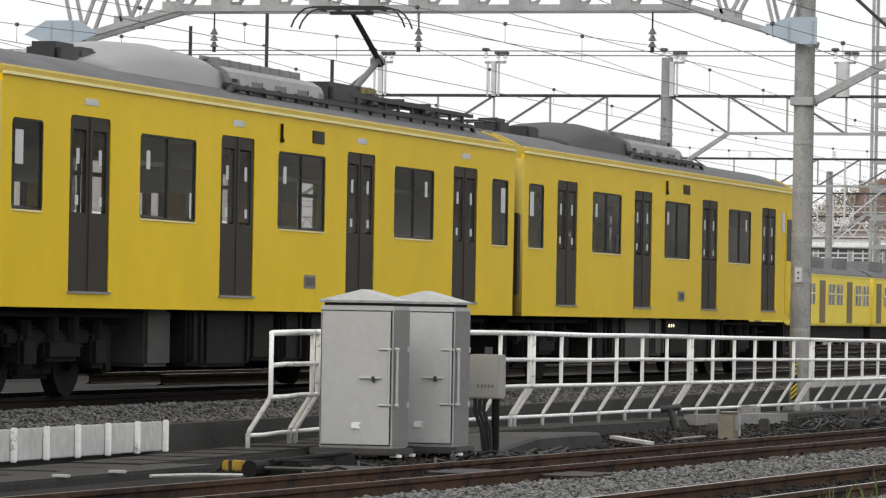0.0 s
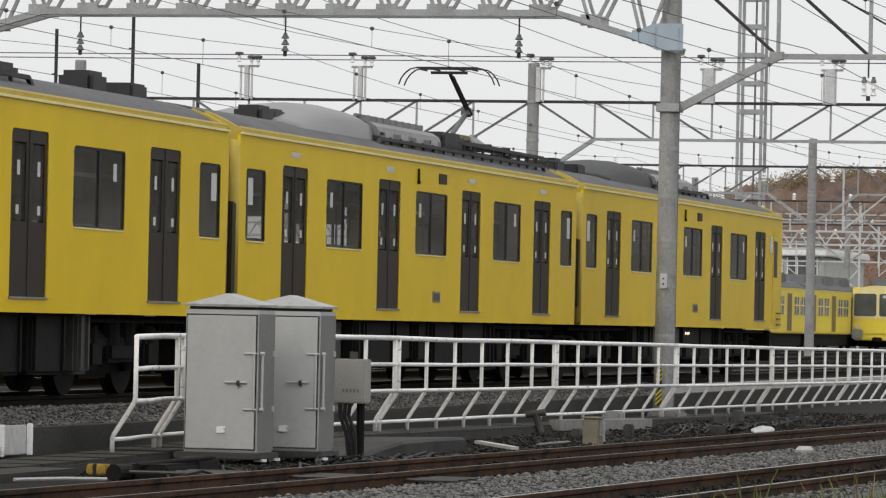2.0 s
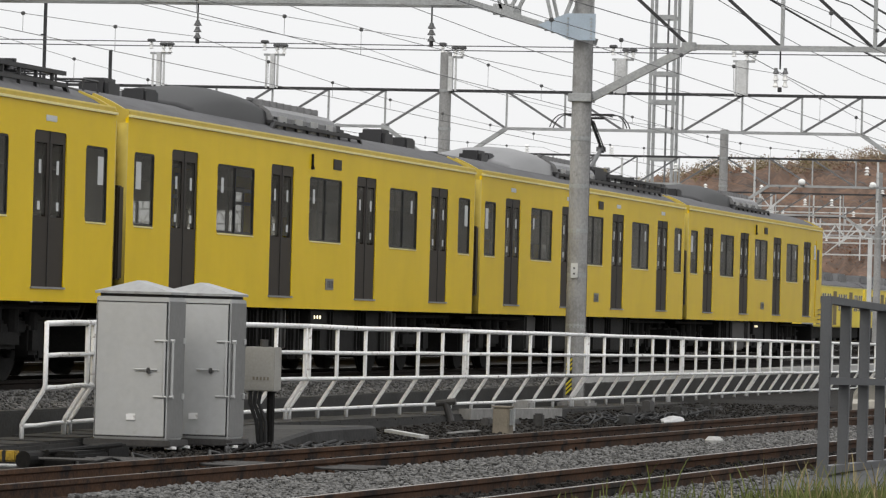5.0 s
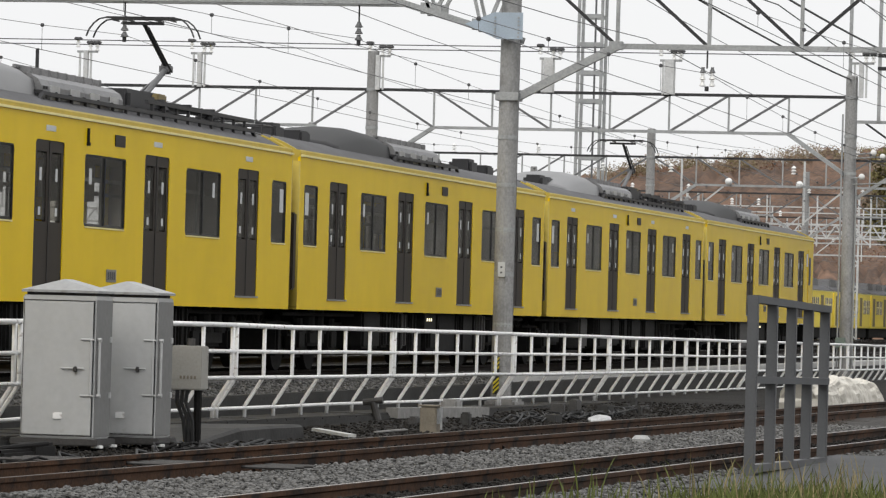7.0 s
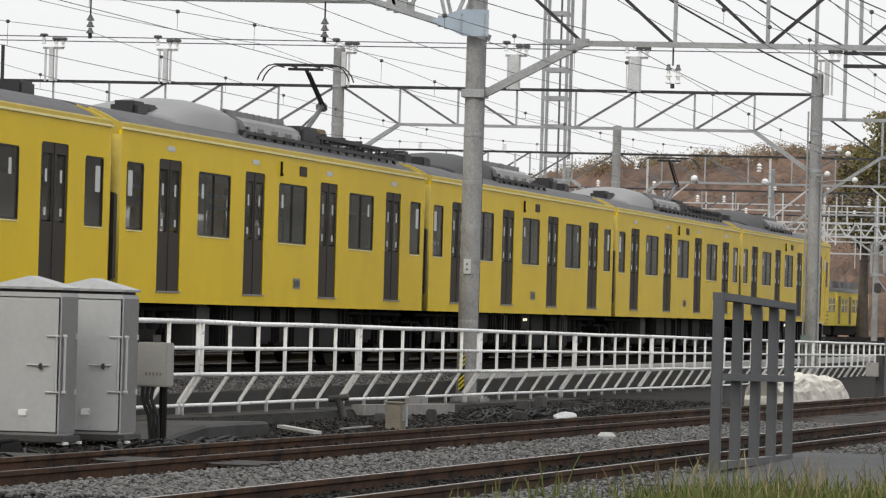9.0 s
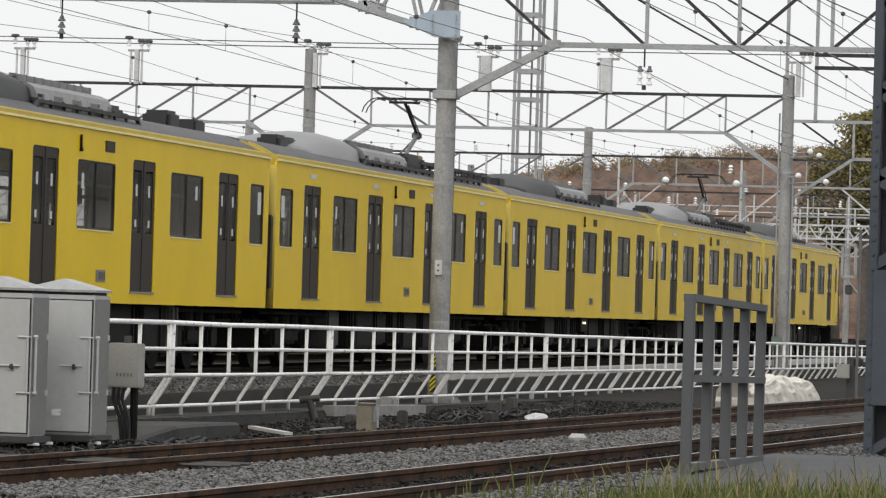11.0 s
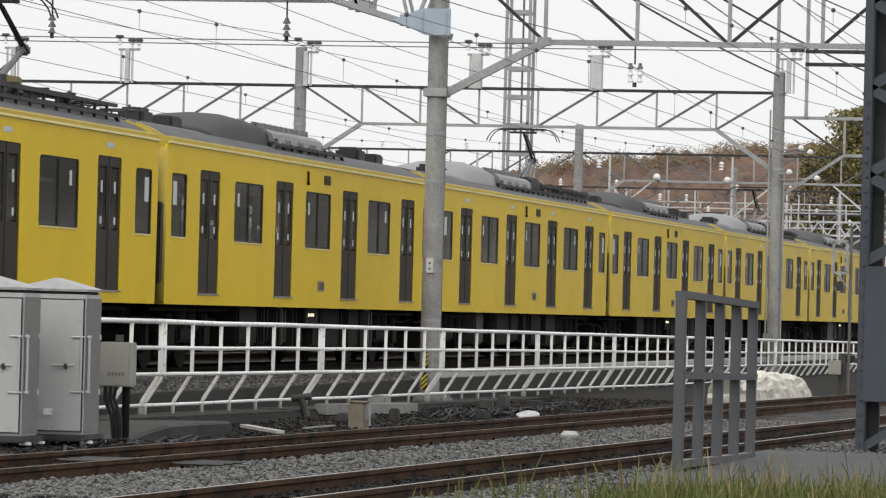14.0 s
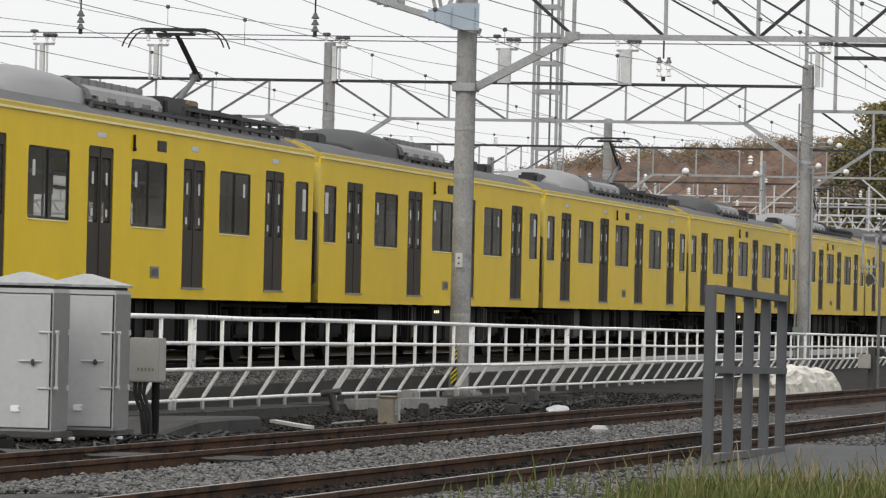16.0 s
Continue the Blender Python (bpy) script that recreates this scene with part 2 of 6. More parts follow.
M_LAMP.node_tree.nodes["Principled BSDF"].inputs["Emission Color"].default_value = (1, 0.85, 0.5, 1)
M_LAMP.node_tree.nodes["Principled BSDF"].inputs["Emission Strength"].default_value = 1.6


# ---- mesh helpers ----
def bm_new():
    return bmesh.new()


def box(bm, x0, x1, y0, y1, z0, z1):
    v = [bm.verts.new(p) for p in ((x0, y0, z0), (x1, y0, z0), (x1, y1, z0), (x0, y1, z0), (x0, y0, z1), (x1, y0, z1), (x1, y1, z1), (x0, y1, z1))]
    for f in ((3, 2, 1, 0), (4, 5, 6, 7), (0, 1, 5, 4), (1, 2, 6, 5), (2, 3, 7, 6), (3, 0, 4, 7)):
        bm.faces.new([v[i] for i in f])


def rbox(bm, x0, x1, y0, y1, z0, z1, r=0.02):
    """A box with chamfered edges."""
    t = bmesh.new()
    box(t, x0, x1, y0, y1, z0, z1)
    bmesh.ops.bevel(t, geom=t.edges[:], offset=r, segments=2, affect="EDGES")
    me = bpy.data.meshes.new("t")
    t.to_mesh(me)
    t.free()
    bm.from_mesh(me)
    bpy.data.meshes.remove(me)


def bar(bm, a, b, w, h=None, seg=4, turn=None):
    """A bar from a to b: rectangular w x h, or round with seg sides."""
    a, b = Vector(a), Vector(b)
    d = (b - a).normalized()
    up = Vector((0, 0, 1)) if abs(d.z) < 0.95 else Vector((0, 1, 0))
    s = d.cross(up).normalized()
    u = s.cross(d)
    h = w if h is None else h
    if seg == 4:
        ring = [(-w / 2, -h / 2), (w / 2, -h / 2), (w / 2, h / 2), (-w / 2, h / 2)]
    else:
        ring = [(w / 2 * math.cos(2 * math.pi * i / seg), w / 2 * math.sin(2 * math.pi * i / seg)) for i in range(seg)]
    va = [bm.verts.new(a + s * p + u * q) for p, q in ring]
    vb = [bm.verts.new(b + s * p + u * q) for p, q in ring]
    k = len(ring)
    for i in range(k):
        bm.faces.new((va[i], va[(i + 1) % k], vb[(i + 1) % k], vb[i]))
    bm.faces.new(va[::-1])
    bm.faces.new(vb)


def tube(bm, pts, w, seg=6):
    """A continuous round tube through pts."""
    pts = [Vector(q) for q in pts]
    prev = None
    for i, q in enumerate(pts):
        d = (pts[min(i + 1, len(pts) - 1)] - pts[max(i - 1, 0)]).normalized()
        up = Vector((0, 0, 1)) if abs(d.z) < 0.95 else Vector((0, 1, 0))
        s = d.cross(up).normalized()
        u = s.cross(d)
        row = [bm.verts.new(q + (s * math.cos(2 * math.pi * k / seg) + u * math.sin(2 * math.pi * k / seg)) * w / 2) for k in range(seg)]
        if prev:
            for k in range(seg):
                bm.faces.new((prev[k], prev[(k + 1) % seg], row[(k + 1) % seg], row[k]))
        else:
            bm.faces.new(row[::-1])
        prev = row
    bm.faces.new(prev)


def lathe(bm, c, prof, seg=12):
    """Rings (radius, z) about the vertical axis through c."""
    rings = []
    for r, z in prof:
        rings.append([bm.verts.new((c[0] + r * math.cos(2 * math.pi * i / seg), c[1] + r * math.sin(2 * math.pi * i / seg), c[2] + z)) for i in range(seg)])
    for p, q in zip(rings, rings[1:]):
        for i in range(seg):
            bm.faces.new((p[i], p[(i + 1) % seg], q[(i + 1) % seg], q[i]))
    bm.faces.new(rings[0][::-1])
    bm.faces.new(rings[-1])


def disc_x(bm, c, r, w, seg=20):
    """A short cylinder about an axis along x."""
    a = [bm.verts.new((c[0] - w / 2, c[1] + r * math.cos(2 * math.pi * i / seg), c[2] + r * math.sin(2 * math.pi * i / seg))) for i in range(seg)]
    b = [bm.verts.new((c[0] + w / 2, c[1] + r * math.cos(2 * math.pi * i / seg), c[2] + r * math.sin(2 * math.pi * i / seg))) for i in range(seg)]
    for i in range(seg):
        bm.faces.new((a[i], a[(i + 1) % seg], b[(i + 1) % seg], b[i]))
    bm.faces.new(a[::-1])
    bm.faces.new(b)


def sweep_y(bm, prof, y0, y1, caps=True):
    """A profile of (x, z) points, swept along y."""
    a = [bm.verts.new((x, y0, z)) for x, z in prof]
    b = [bm.verts.new((x, y1, z)) for x, z in prof]
    k = len(prof)
    for i in range(k):
        bm.faces.new((a[i], a[(i + 1) % k], b[(i + 1) % k], b[i]))
    if caps:
        bm.faces.new(a)
        bm.faces.new(b[::-1])


def mesh_of(name, bm, material, smooth=False):
    bmesh.ops.recalc_face_normals(bm, faces=bm.faces[:])
    me = bpy.data.meshes.new(name)
    bm.to_mesh(me)
    bm.free()
    me.materials.append(material)
    if smooth:
        for p in me.polygons:
            p.use_smooth = True
    return me


def part(name, bm, material, parent=None, label="", smooth=False):
    ob = new(name, mesh_of(name, bm, material, smooth))
    ob.parent = parent
    if label:
        tagged(ob, label)
    return ob


def thing(name, label, category, group="", at=None):
    e = new(name)
    e.empty_display_size = 0.3
    tagged(e, label, category, group)
    if at is not None:
        e.matrix_basis = at
    return e


def structure(name, bm, material, label, category=""):
    return tagged(part(name, bm, material), label, category, kind="structure")


# ---- ground and tracks ----
GZ = -0.62


def near_x(y, x45):
    """The near tracks drift gently towards the camera's side with distance."""
    return x45 + 0.0495 * (y - 45) + 0.00006 * (y - 45) * abs(y - 45)


def build_ground():
    bm = bm_new()
    xs = [-900, -200, -60, -42, -19.6, -16.0, -15.24, -15.22, -14.9, -12, -8, -4, 2, 30, 200, 900]
    zs = [-0.25, -0.25, -0.25, -0.25, -0.2, -0.32, -0.32, GZ, GZ, GZ, GZ, GZ, GZ, GZ, GZ, GZ]
    ys = [-300, -40, 0, 20, 30, 40, 50, 60, 80, 100, 140, 200, 300, 600, 2500]
    rows = [[bm.verts.new((x, y, z)) for x, z in zip(xs, zs)] for y in ys]
    for a, b in zip(rows, rows[1:]):
        for i in range(len(xs) - 1):
            bm.faces.new((a[i], a[i + 1], b[i + 1], b[i]))
    structure("ground", bm, M_GROUND, "dark cinder and gravel ground of the rail yard")


def ballast_bed(name, line, y0, y1, z, half, label, material=None):
    bm = bm_new()
    rnd = random.Random(len(name))
    offs = [-half - 0.5, -half, -half * 0.6, -0.4, 0.4, half * 0.6, half, half + 0.5]
    prev = None
    y = y0
    while y <= y1:
        row = []
        for i, o in enumerate(offs):
            zz = z - 0.14 + rnd.uniform(-0.025, 0.025) if 0 < i < 7 else z - 0.36
            row.append(bm.verts.new((line(y) + o, y, zz)))
        if prev:
            for i in range(7):
                bm.faces.new((prev[i], prev[i + 1], row[i + 1], row[i]))
        prev = row
        y += 0.5 if y < 90 else 4
    return structure(name, bm, material or M_BALLAST, label)


RAILPROF = [(-0.0325, 0), (0.0325, 0), (0.0325, -0.035), (0.009, -0.05), (0.009, -0.125), (0.06, -0.145), (0.06, -0.153), (-0.06, -0.153), (-0.06, -0.145), (-0.009, -0.125), (-0.009, -0.05), (-0.0325, -0.035)]


def rail(name, line, off, y0, y1, z, parent, top, web):
    bm = bm_new()
    ys = [y0 + i * 4 for i in range(int((y1 - y0) / 4) + 1)]
    prev = None
    for y in ys:
        row = [bm.verts.new((line(y) + off + px, y, z + pz)) for px, pz in RAILPROF]
        if prev:
            for i in range(12):
                bm.faces.new((prev[i], prev[(i + 1) % 12], row[(i + 1) % 12], row[i]))
        prev = row
    ob = part(name, bm, web, parent)
    bm = bm_new()
    prev = None
    for y in ys:
        row = [bm.verts.new((line(y) + off + px, y, z + 0.003)) for px in (-0.022, 0.022)]
        if prev:
            bm.faces.new((prev[0], prev[1], row[1], row[0]))
        prev = row
    part("rail_head", bm, top, ob, "polished running surface")
    return ob


def track(label, line, y0, y1, z, top, sleepers=True, ys0=30, ys1=95, web=None):
    tr = thing("track", label, "railway track", "yard tracks")
    rail("rail", line, -0.5335, y0, y1, z, tr, top, web or M_RAIL)
    rail("rail", line, 0.5335, y0, y1, z, tr, top, web or M_RAIL)
    if sleepers:
        bm = bm_new()
        rbox(bm, -1.0, 1.0, -0.11, 0.11, -0.15, 0, 0.015)
        me = mesh_of("sleeper", bm, M_SLEEPER)
        y = ys0
        while y < ys1:
            o = new("sleeper", me)
            o.parent = tr
            o.location = (line(y), y, z - 0.135)
            y += 0.62
    return tr


TRAIN_X = -17.64
T1 = lambda y: near_x(y, -10.57)
T2 = lambda y: near_x(y, -7.12)
NZ = -0.46


def build_tracks():
    main = lambda y: TRAIN_X
    ballast_bed("ballast_bed_main", main, 10, 330, -0.045, 1.6, "near-black crushed-stone ballast under the running train", M_CINDER)
    track("straight railway track with polished rails on ballast", main, 10, 330, -0.04, M_RAILTOP, web=M_RAILDARK)
    ballast_bed("ballast_bed_middle", T1, 10, 300, NZ, 1.75, "grey crushed-stone ballast bed of a siding")
    track("siding track with rusty brown rails", T1, 10, 300, NZ, M_RAILDULL)
    ballast_bed("ballast_bed_front", T2, 10, 300, NZ, 1.75, "grey crushed-stone ballast bed of the front siding")
    track("front siding track with rusty brown rails", T2, 10, 300, NZ, M_RAILWORN)
    for x in (-21.6, -25.4, -29.9, -33.6, -36.4, -39.2):
        line = lambda y, x=x: x
        track("distant yard track with brown rails", line, 60, 420, -0.2 if x < -36 else 0, M_RAILTOP, sleepers=False, web=M_RAILDARK)


# ---- the train ----
WZ0, WZ1 = 1.87, 2.78
DZ0, DZ1 = 1.08, 2.88
DOORS = [-7.22, -2.41, 2.41, 7.22]
WINS = [(-5.7, -3.86), (-0.93, 0.93), (3.86, 5.7)]
HALFS = [(-9.45, -8.58), (8.58, 9.45)]
SX = 1.42


def cut_wall(bm, x0, x1, y0, y1, z0, z1, holes):
    """A wall between x0 and x1 with rectangular holes through it."""
    ys = sorted({y0, y1, *[h[0] for h in holes], *[h[1] for h in holes]})
    zs = sorted({z0, z1, *[h[2] for h in holes], *[h[3] for h in holes]})
    vs = {}

    def v(x, y, z):
        k = (x, y, z)
        if k not in vs:
            vs[k] = bm.verts.new(k)
        return vs[k]

    def solid(i, j):
        if not (0 <= i < len(ys) - 1 and 0 <= j < len(zs) - 1):
            return False
        cy, cz = (ys[i] + ys[i + 1]) / 2, (zs[j] + zs[j + 1]) / 2
        return not any(h[0] < cy < h[1] and h[2] < cz < h[3] for h in holes)

    for i in range(len(ys) - 1):
        for j in range(len(zs) - 1):
            if not solid(i, j):
                continue
            a, b, c, d = ys[i], ys[i + 1], zs[j], zs[j + 1]
            for x in (x0, x1):
                bm.faces.new((v(x, a, c), v(x, b, c), v(x, b, d), v(x, a, d)))
            for di, dj, p, q in ((-1, 0, (a, c), (a, d)), (1, 0, (b, c), (b, d)), (0, -1, (a, c), (b, c)), (0, 1, (a, d), (b, d))):
                if not solid(i + di, j + dj):
                    bm.faces.new((v(x0, *p), v(x1, *p), v(x1, *q), v(x0, *q)))


def fillets(bm, x0, x1, holes, r=0.07, n=5):
    """Rounds the corners of the holes: small concave corner pieces, doors at the top alone."""
    for y0, y1, z0, z1 in holes:
        door = z0 < 1.2
        for cy, sy in ((y0, 1), (y1, -1)):
            for cz, sz in ((z0, 1), (z1, -1)):
                if door and sz == 1:
                    continue
                arc = []
                for i in range(n + 1):
                    a = math.pi / 2 * i / n
                    arc.append((cy + sy * r * (1 - math.sin(a)), cz + sz * r * (1 - math.cos(a))))
                for x in (x0, x1):
                    c = bm.verts.new((x, cy, cz))
                    vs = [bm.verts.new((x, p, q)) for p, q in arc]
                    for a, b in zip(vs, vs[1:]):
                        bm.faces.new((c, a, b))


def roof_arc(n=12, lift=0.0):
    pts = []
    for i in range(n + 1):
        a = i / n
        x = -1.37 + 2.74 * a
        u = abs(x) / 1.37
        pts.append((x, 3.24 + 0.36 * (1 - u ** 2.6) + lift))
    return pts


def build_car(kind):
    """kind: 'even' carries the pantograph; 'odd' carries black boxes at both ends; 'lead' is the leading car."""
    labels = {"even": "bright yellow railway carriage with a raised pantograph", "odd": "bright yellow railway carriage with black roof boxes", "lead": "bright yellow leading railway carriage with driver's cab"}
    car = thing("train_carriage", labels[kind], "railway carriage", "carriages of the running train")
    E = 9.74
    holes = [(c - 0.60, c + 0.60, DZ0, DZ1) for c in DOORS] + [(a, b, WZ0, WZ1) for a, b in WINS]
    halfs = HALFS if kind != "lead" else HALFS[:1]
    holes += [(a, b, WZ0, WZ1) for a, b in halfs]
    holes = [tuple(round(q, 4) for q in h) for h in holes]
    for side in (1, -1):
        bm = bm_new()
        xo, xi = side * SX, side * (SX - 0.05)
        cut_wall(bm, xi, xo, -E, E, 0.91, 3.22, holes)
        fillets(bm, xi, xo, holes)
        part("side_wall", bm, M_YELLOW, car, "glossy yellow painted steel side")
        bm = bm_new()
        box(bm, *sorted((side * (SX - 0.06), side * (SX + 0.03))), -E, E, 3.192, 3.222)
        part("gutter", bm, M_CREAM, car, "pale cream rain gutter strip")
        bm = bm_new()
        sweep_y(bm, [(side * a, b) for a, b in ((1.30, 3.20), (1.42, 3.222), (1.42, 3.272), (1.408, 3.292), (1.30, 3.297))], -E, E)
        # Same lowered yellow, toning down the sky light on this strip.
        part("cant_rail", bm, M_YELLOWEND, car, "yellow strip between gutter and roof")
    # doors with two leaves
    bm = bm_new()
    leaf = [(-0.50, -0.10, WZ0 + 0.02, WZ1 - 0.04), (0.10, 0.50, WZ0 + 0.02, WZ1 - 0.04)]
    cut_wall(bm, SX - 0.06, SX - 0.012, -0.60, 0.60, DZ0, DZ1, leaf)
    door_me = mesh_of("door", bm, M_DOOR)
    bm = bm_new()
    box(bm, SX - 0.012, SX - 0.004, -0.008, 0.008, DZ0, DZ1)
    seal_me = mesh_of("seal", bm, M_RUBBER)
    bm = bm_new()
    box(bm, SX - 0.026, SX - 0.018, -0.2, 0.2, -0.405, 0.405)
    dpane = mesh_of("pane", bm, M_DOORGLASS)
    bm = bm_new()
    box(bm, SX - 0.018, SX - 0.015, -0.045, 0.045, 0.06, 0.22)
    stick_a = mesh_of("sticker", bm, M_PAPER)
    bm = bm_new()
    box(bm, SX - 0.018, SX - 0.015, -0.045, 0.045, -0.36, -0.26)
    stick_b = mesh_of("sticker", bm, M_PAPER)
    bm = bm_new()
    box(bm, SX - 0.03, SX + 0.022, -0.63, 0.63, DZ0 - 0.022, DZ0)
    sill_me = mesh_of("door_sill", bm, M_SILL)
    bm = bm_new()
    rbox(bm, SX - 0.02, SX + 0.006, -0.2, 0.2, -0.035, 0.035, 0.004)
    notice_me = mesh_of("notice_plate", bm, M_PAPER)
    half_turn = pose(0, 0, 0, 0, 0, 180)
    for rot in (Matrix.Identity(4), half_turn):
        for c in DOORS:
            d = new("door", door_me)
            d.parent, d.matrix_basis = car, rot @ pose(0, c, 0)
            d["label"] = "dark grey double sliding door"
            p = new("seal", seal_me)
            p.parent = d
            for s in (-0.33, 0.33):
                p = new("pane", dpane)
                p.parent, p.location = d, (0, s * 0.91, (WZ0 + WZ1) / 2 - 0.01)
                if rot is not half_turn:
                    for me, dy in ((stick_a, 0.0), (stick_b, 0.02)):
                        q = new("sticker", me)
                        q.parent, q.location = d, (0, s + dy * (1 if s > 0 else -1), (WZ0 + WZ1) / 2)
            q = new("door_sill", sill_me)
            q.parent, q.matrix_basis = car, rot @ pose(0, c, 0)
            if rot is not half_turn and kind == "even":
                q = new("notice_plate", notice_me)
                q.parent, q.location = car, (0, c, 3.03)
    # windows: black rubber frame, two panes with a middle bar
    def window(a, b, split):
        w, h = b - a, WZ1 - WZ0
        bm = bm_new()
        f = 0.024
        hs = [(-w / 2 + f, -0.018, -h / 2 + f, h / 2 - f), (0.018, w / 2 - f, -h / 2 + f, h / 2 - f)] if split else [(-w / 2 + f, w / 2 - f, -h / 2 + f, h / 2 - f)]
        cut_wall(bm, SX - 0.045, SX - 0.006, -w / 2, w / 2, -h / 2, h / 2, hs)
        fr = mesh_of("window_frame", bm, M_RUBBER)
        panes = []
        for y0, y1, z0, z1 in hs:
            bm = bm_new()
            box(bm, SX - 0.022, SX - 0.016, y0, y1, z0, z1)
            panes.append(mesh_of("pane", bm, M_GLASS))
        bm = bm_new()
        rbox(bm, SX - 0.02, SX + 0.012, -w / 2 + 0.03, w / 2 - 0.03, -h / 2 - 0.016, -h / 2 + 0.004, 0.005)
        return fr, panes, mesh_of("window_sill", bm, M_CREAM)
    bm = bm_new()
    box(bm, SX - 0.0155, SX - 0.013, -0.06, 0.06, -0.1, 0.1)
    wstick = mesh_of("sticker", bm, M_PAPER)
    bm = bm_new()
    box(bm, SX - 0.0155, SX - 0.013, -0.11, 0.11, -0.17, 0.17)
    wposter = mesh_of("poster", bm, M_PAPER)
    bm = bm_new()
    box(bm, -0.36, 0.36, -0.004, 0.004, -0.25, 0.25)
    card = mesh_of("hanging_poster", bm, M_PAPER)
    for k in range(9):
        o = new("hanging_poster", card)
        o.parent, o.location = car, (0.25 if k % 2 else -0.3, -8.2 + k * 2.05, 2.55)
    wide, half = window(*WINS[0], True), window(*HALFS[1], False)
    for rot in (Matrix.Identity(4), half_turn):
        use = [(w, wide) for w in WINS] + [(w, half) for w in (halfs if rot is not half_turn else HALFS[-len(halfs):])]
        for (a, b), (fr, panes, sl) in use:
            o = new("window", fr)
            o.parent, o.matrix_basis = car, rot @ pose(0, (a + b) / 2, (WZ0 + WZ1) / 2)
            for me in panes:
                p = new("pane", me)
                p.parent = o
            p = new("window_sill", sl)
            p.parent = o
            if rot is not half_turn:
                if len(panes) == 1:
                    p = new("poster", wposter)
                    p.parent, p.location = o, (0, 0.2 if a > 0 else -0.2, 0.17)
                else:
                    p = new("sticker", wstick)
                    p.parent, p.location = o, ((0, 0.38 * (b - a) - 0.12, 0.2) if a > 0 else (0, -0.34 * (b - a), 0.18))
    # roof, ends, floor, lining
    bm = bm_new()
    arc = roof_arc()
    sweep_y(bm, arc + [(1.36, 3.16), (-1.36, 3.16)], -E, E)
    part("roof", bm, M_ROOF, car, "matt grey arched roof", smooth=False)
    bm = bm_new()
    box(bm, -SX + 0.05, SX - 0.05, -E, E, 0.91, 1.06)
    part("floor_pan", bm, M_UNDER, car)
    for s, nm in ((-1, "rear"), (1, "front")):
        bm = bm_new()
        y0, y1 = sorted((s * E, s * (E - 0.05)))
        arc2 = [(x * 0.98, z - 0.05) for x, z in arc]
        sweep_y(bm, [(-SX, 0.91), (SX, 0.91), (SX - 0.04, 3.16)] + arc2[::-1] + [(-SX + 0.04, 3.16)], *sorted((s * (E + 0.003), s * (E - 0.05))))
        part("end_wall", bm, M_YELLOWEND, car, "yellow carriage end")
        for side in (1, -1):
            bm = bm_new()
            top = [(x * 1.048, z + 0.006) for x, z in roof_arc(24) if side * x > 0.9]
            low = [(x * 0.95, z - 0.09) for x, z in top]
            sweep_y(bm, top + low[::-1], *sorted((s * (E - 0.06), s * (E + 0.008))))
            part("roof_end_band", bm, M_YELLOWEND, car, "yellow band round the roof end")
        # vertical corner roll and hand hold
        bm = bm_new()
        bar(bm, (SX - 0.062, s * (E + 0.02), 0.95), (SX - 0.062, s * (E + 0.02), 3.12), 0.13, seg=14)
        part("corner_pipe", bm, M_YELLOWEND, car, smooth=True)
        if not (kind == "lead" and s == 1):
            bm = bm_new()
            rbox(bm, -0.45, 0.45, *sorted((s * (E + 0.01), s * (E + 0.255))), 1.0, 3.0, 0.03)
            part("gangway_bellows", bm, M_RUBBER, car, "black rubber gangway bellows")
    bm = bm_new()
    rbox(bm, SX - 0.30, SX - 0.02, -E - 0.24, -E - 0.03, 1.2, 2.35, 0.02)
    part("gap_guard", bm, M_DOOR, car, "black gap guard board")
    bm = bm_new()
    box(bm, -SX + 0.06, SX - 0.06, -E + 0.06, E - 0.06, 2.95, 3.0)
    part("cabin_ceiling", bm, M_INSIDE, car)
    bm = bm_new()
    box(bm, -SX + 0.06, SX - 0.06, -E + 0.06, E - 0.06, 1.064, 1.075)
    part("cabin_floor", bm, M_INSIDE, car)
    for s in (-1, 1):
        bm = bm_new()
        box(bm, -SX + 0.06, SX - 0.06, *sorted((s * (E - 0.055), s * (E - 0.065))), 1.08, 2.95)
        part("end_lining", bm, M_INSIDE, car)
    for side in (1, -1):
        for a, b in ((-6.4, -3.1), (-1.6, 1.6), (3.1, 6.4), (7.95, 9.5), (-9.5, -7.95)):
            bm = bm_new()
            x0, x1 = sorted((side * (SX - 0.08), side * (SX - 0.55)))
            rbox(bm, x0, x1, a, b, 1.06, 1.5, 0.04)
            x0, x1 = sorted((side * (SX - 0.08), side * (SX - 0.2)))
            rbox(bm, x0, x1, a, b, 1.5, 1.92, 0.04)
            part("bench", bm, M_SEAT, car)
    for y in (-8.0, -6.45, -3.2, -1.65, 1.65, 3.2, 6.45, 8.0):
        bm = bm_new()
        bar(bm, (SX - 0.55, y, 1.07), (SX - 0.55, y, 2.95), 0.035, seg=6)
        part("grab_pole", bm, M_GALV, car)
    for side in (-1, 1):
        bm = bm_new()
        bar(bm, (side * (SX - 0.4), -9.4, 2.5), (side * (SX - 0.4), 9.4, 2.5), 0.06, 0.05)
        part("luggage_rail", bm, M_GALV, car)
    # side details
    def detail(nm, mt, y, z, w, h, lab="", d=0.012):
        bm = bm_new()
        rbox(bm, SX, SX + d, y - w / 2, y + w / 2, z - h / 2, z + h / 2, 0.004)
        return part(nm, bm, mt, car, lab)
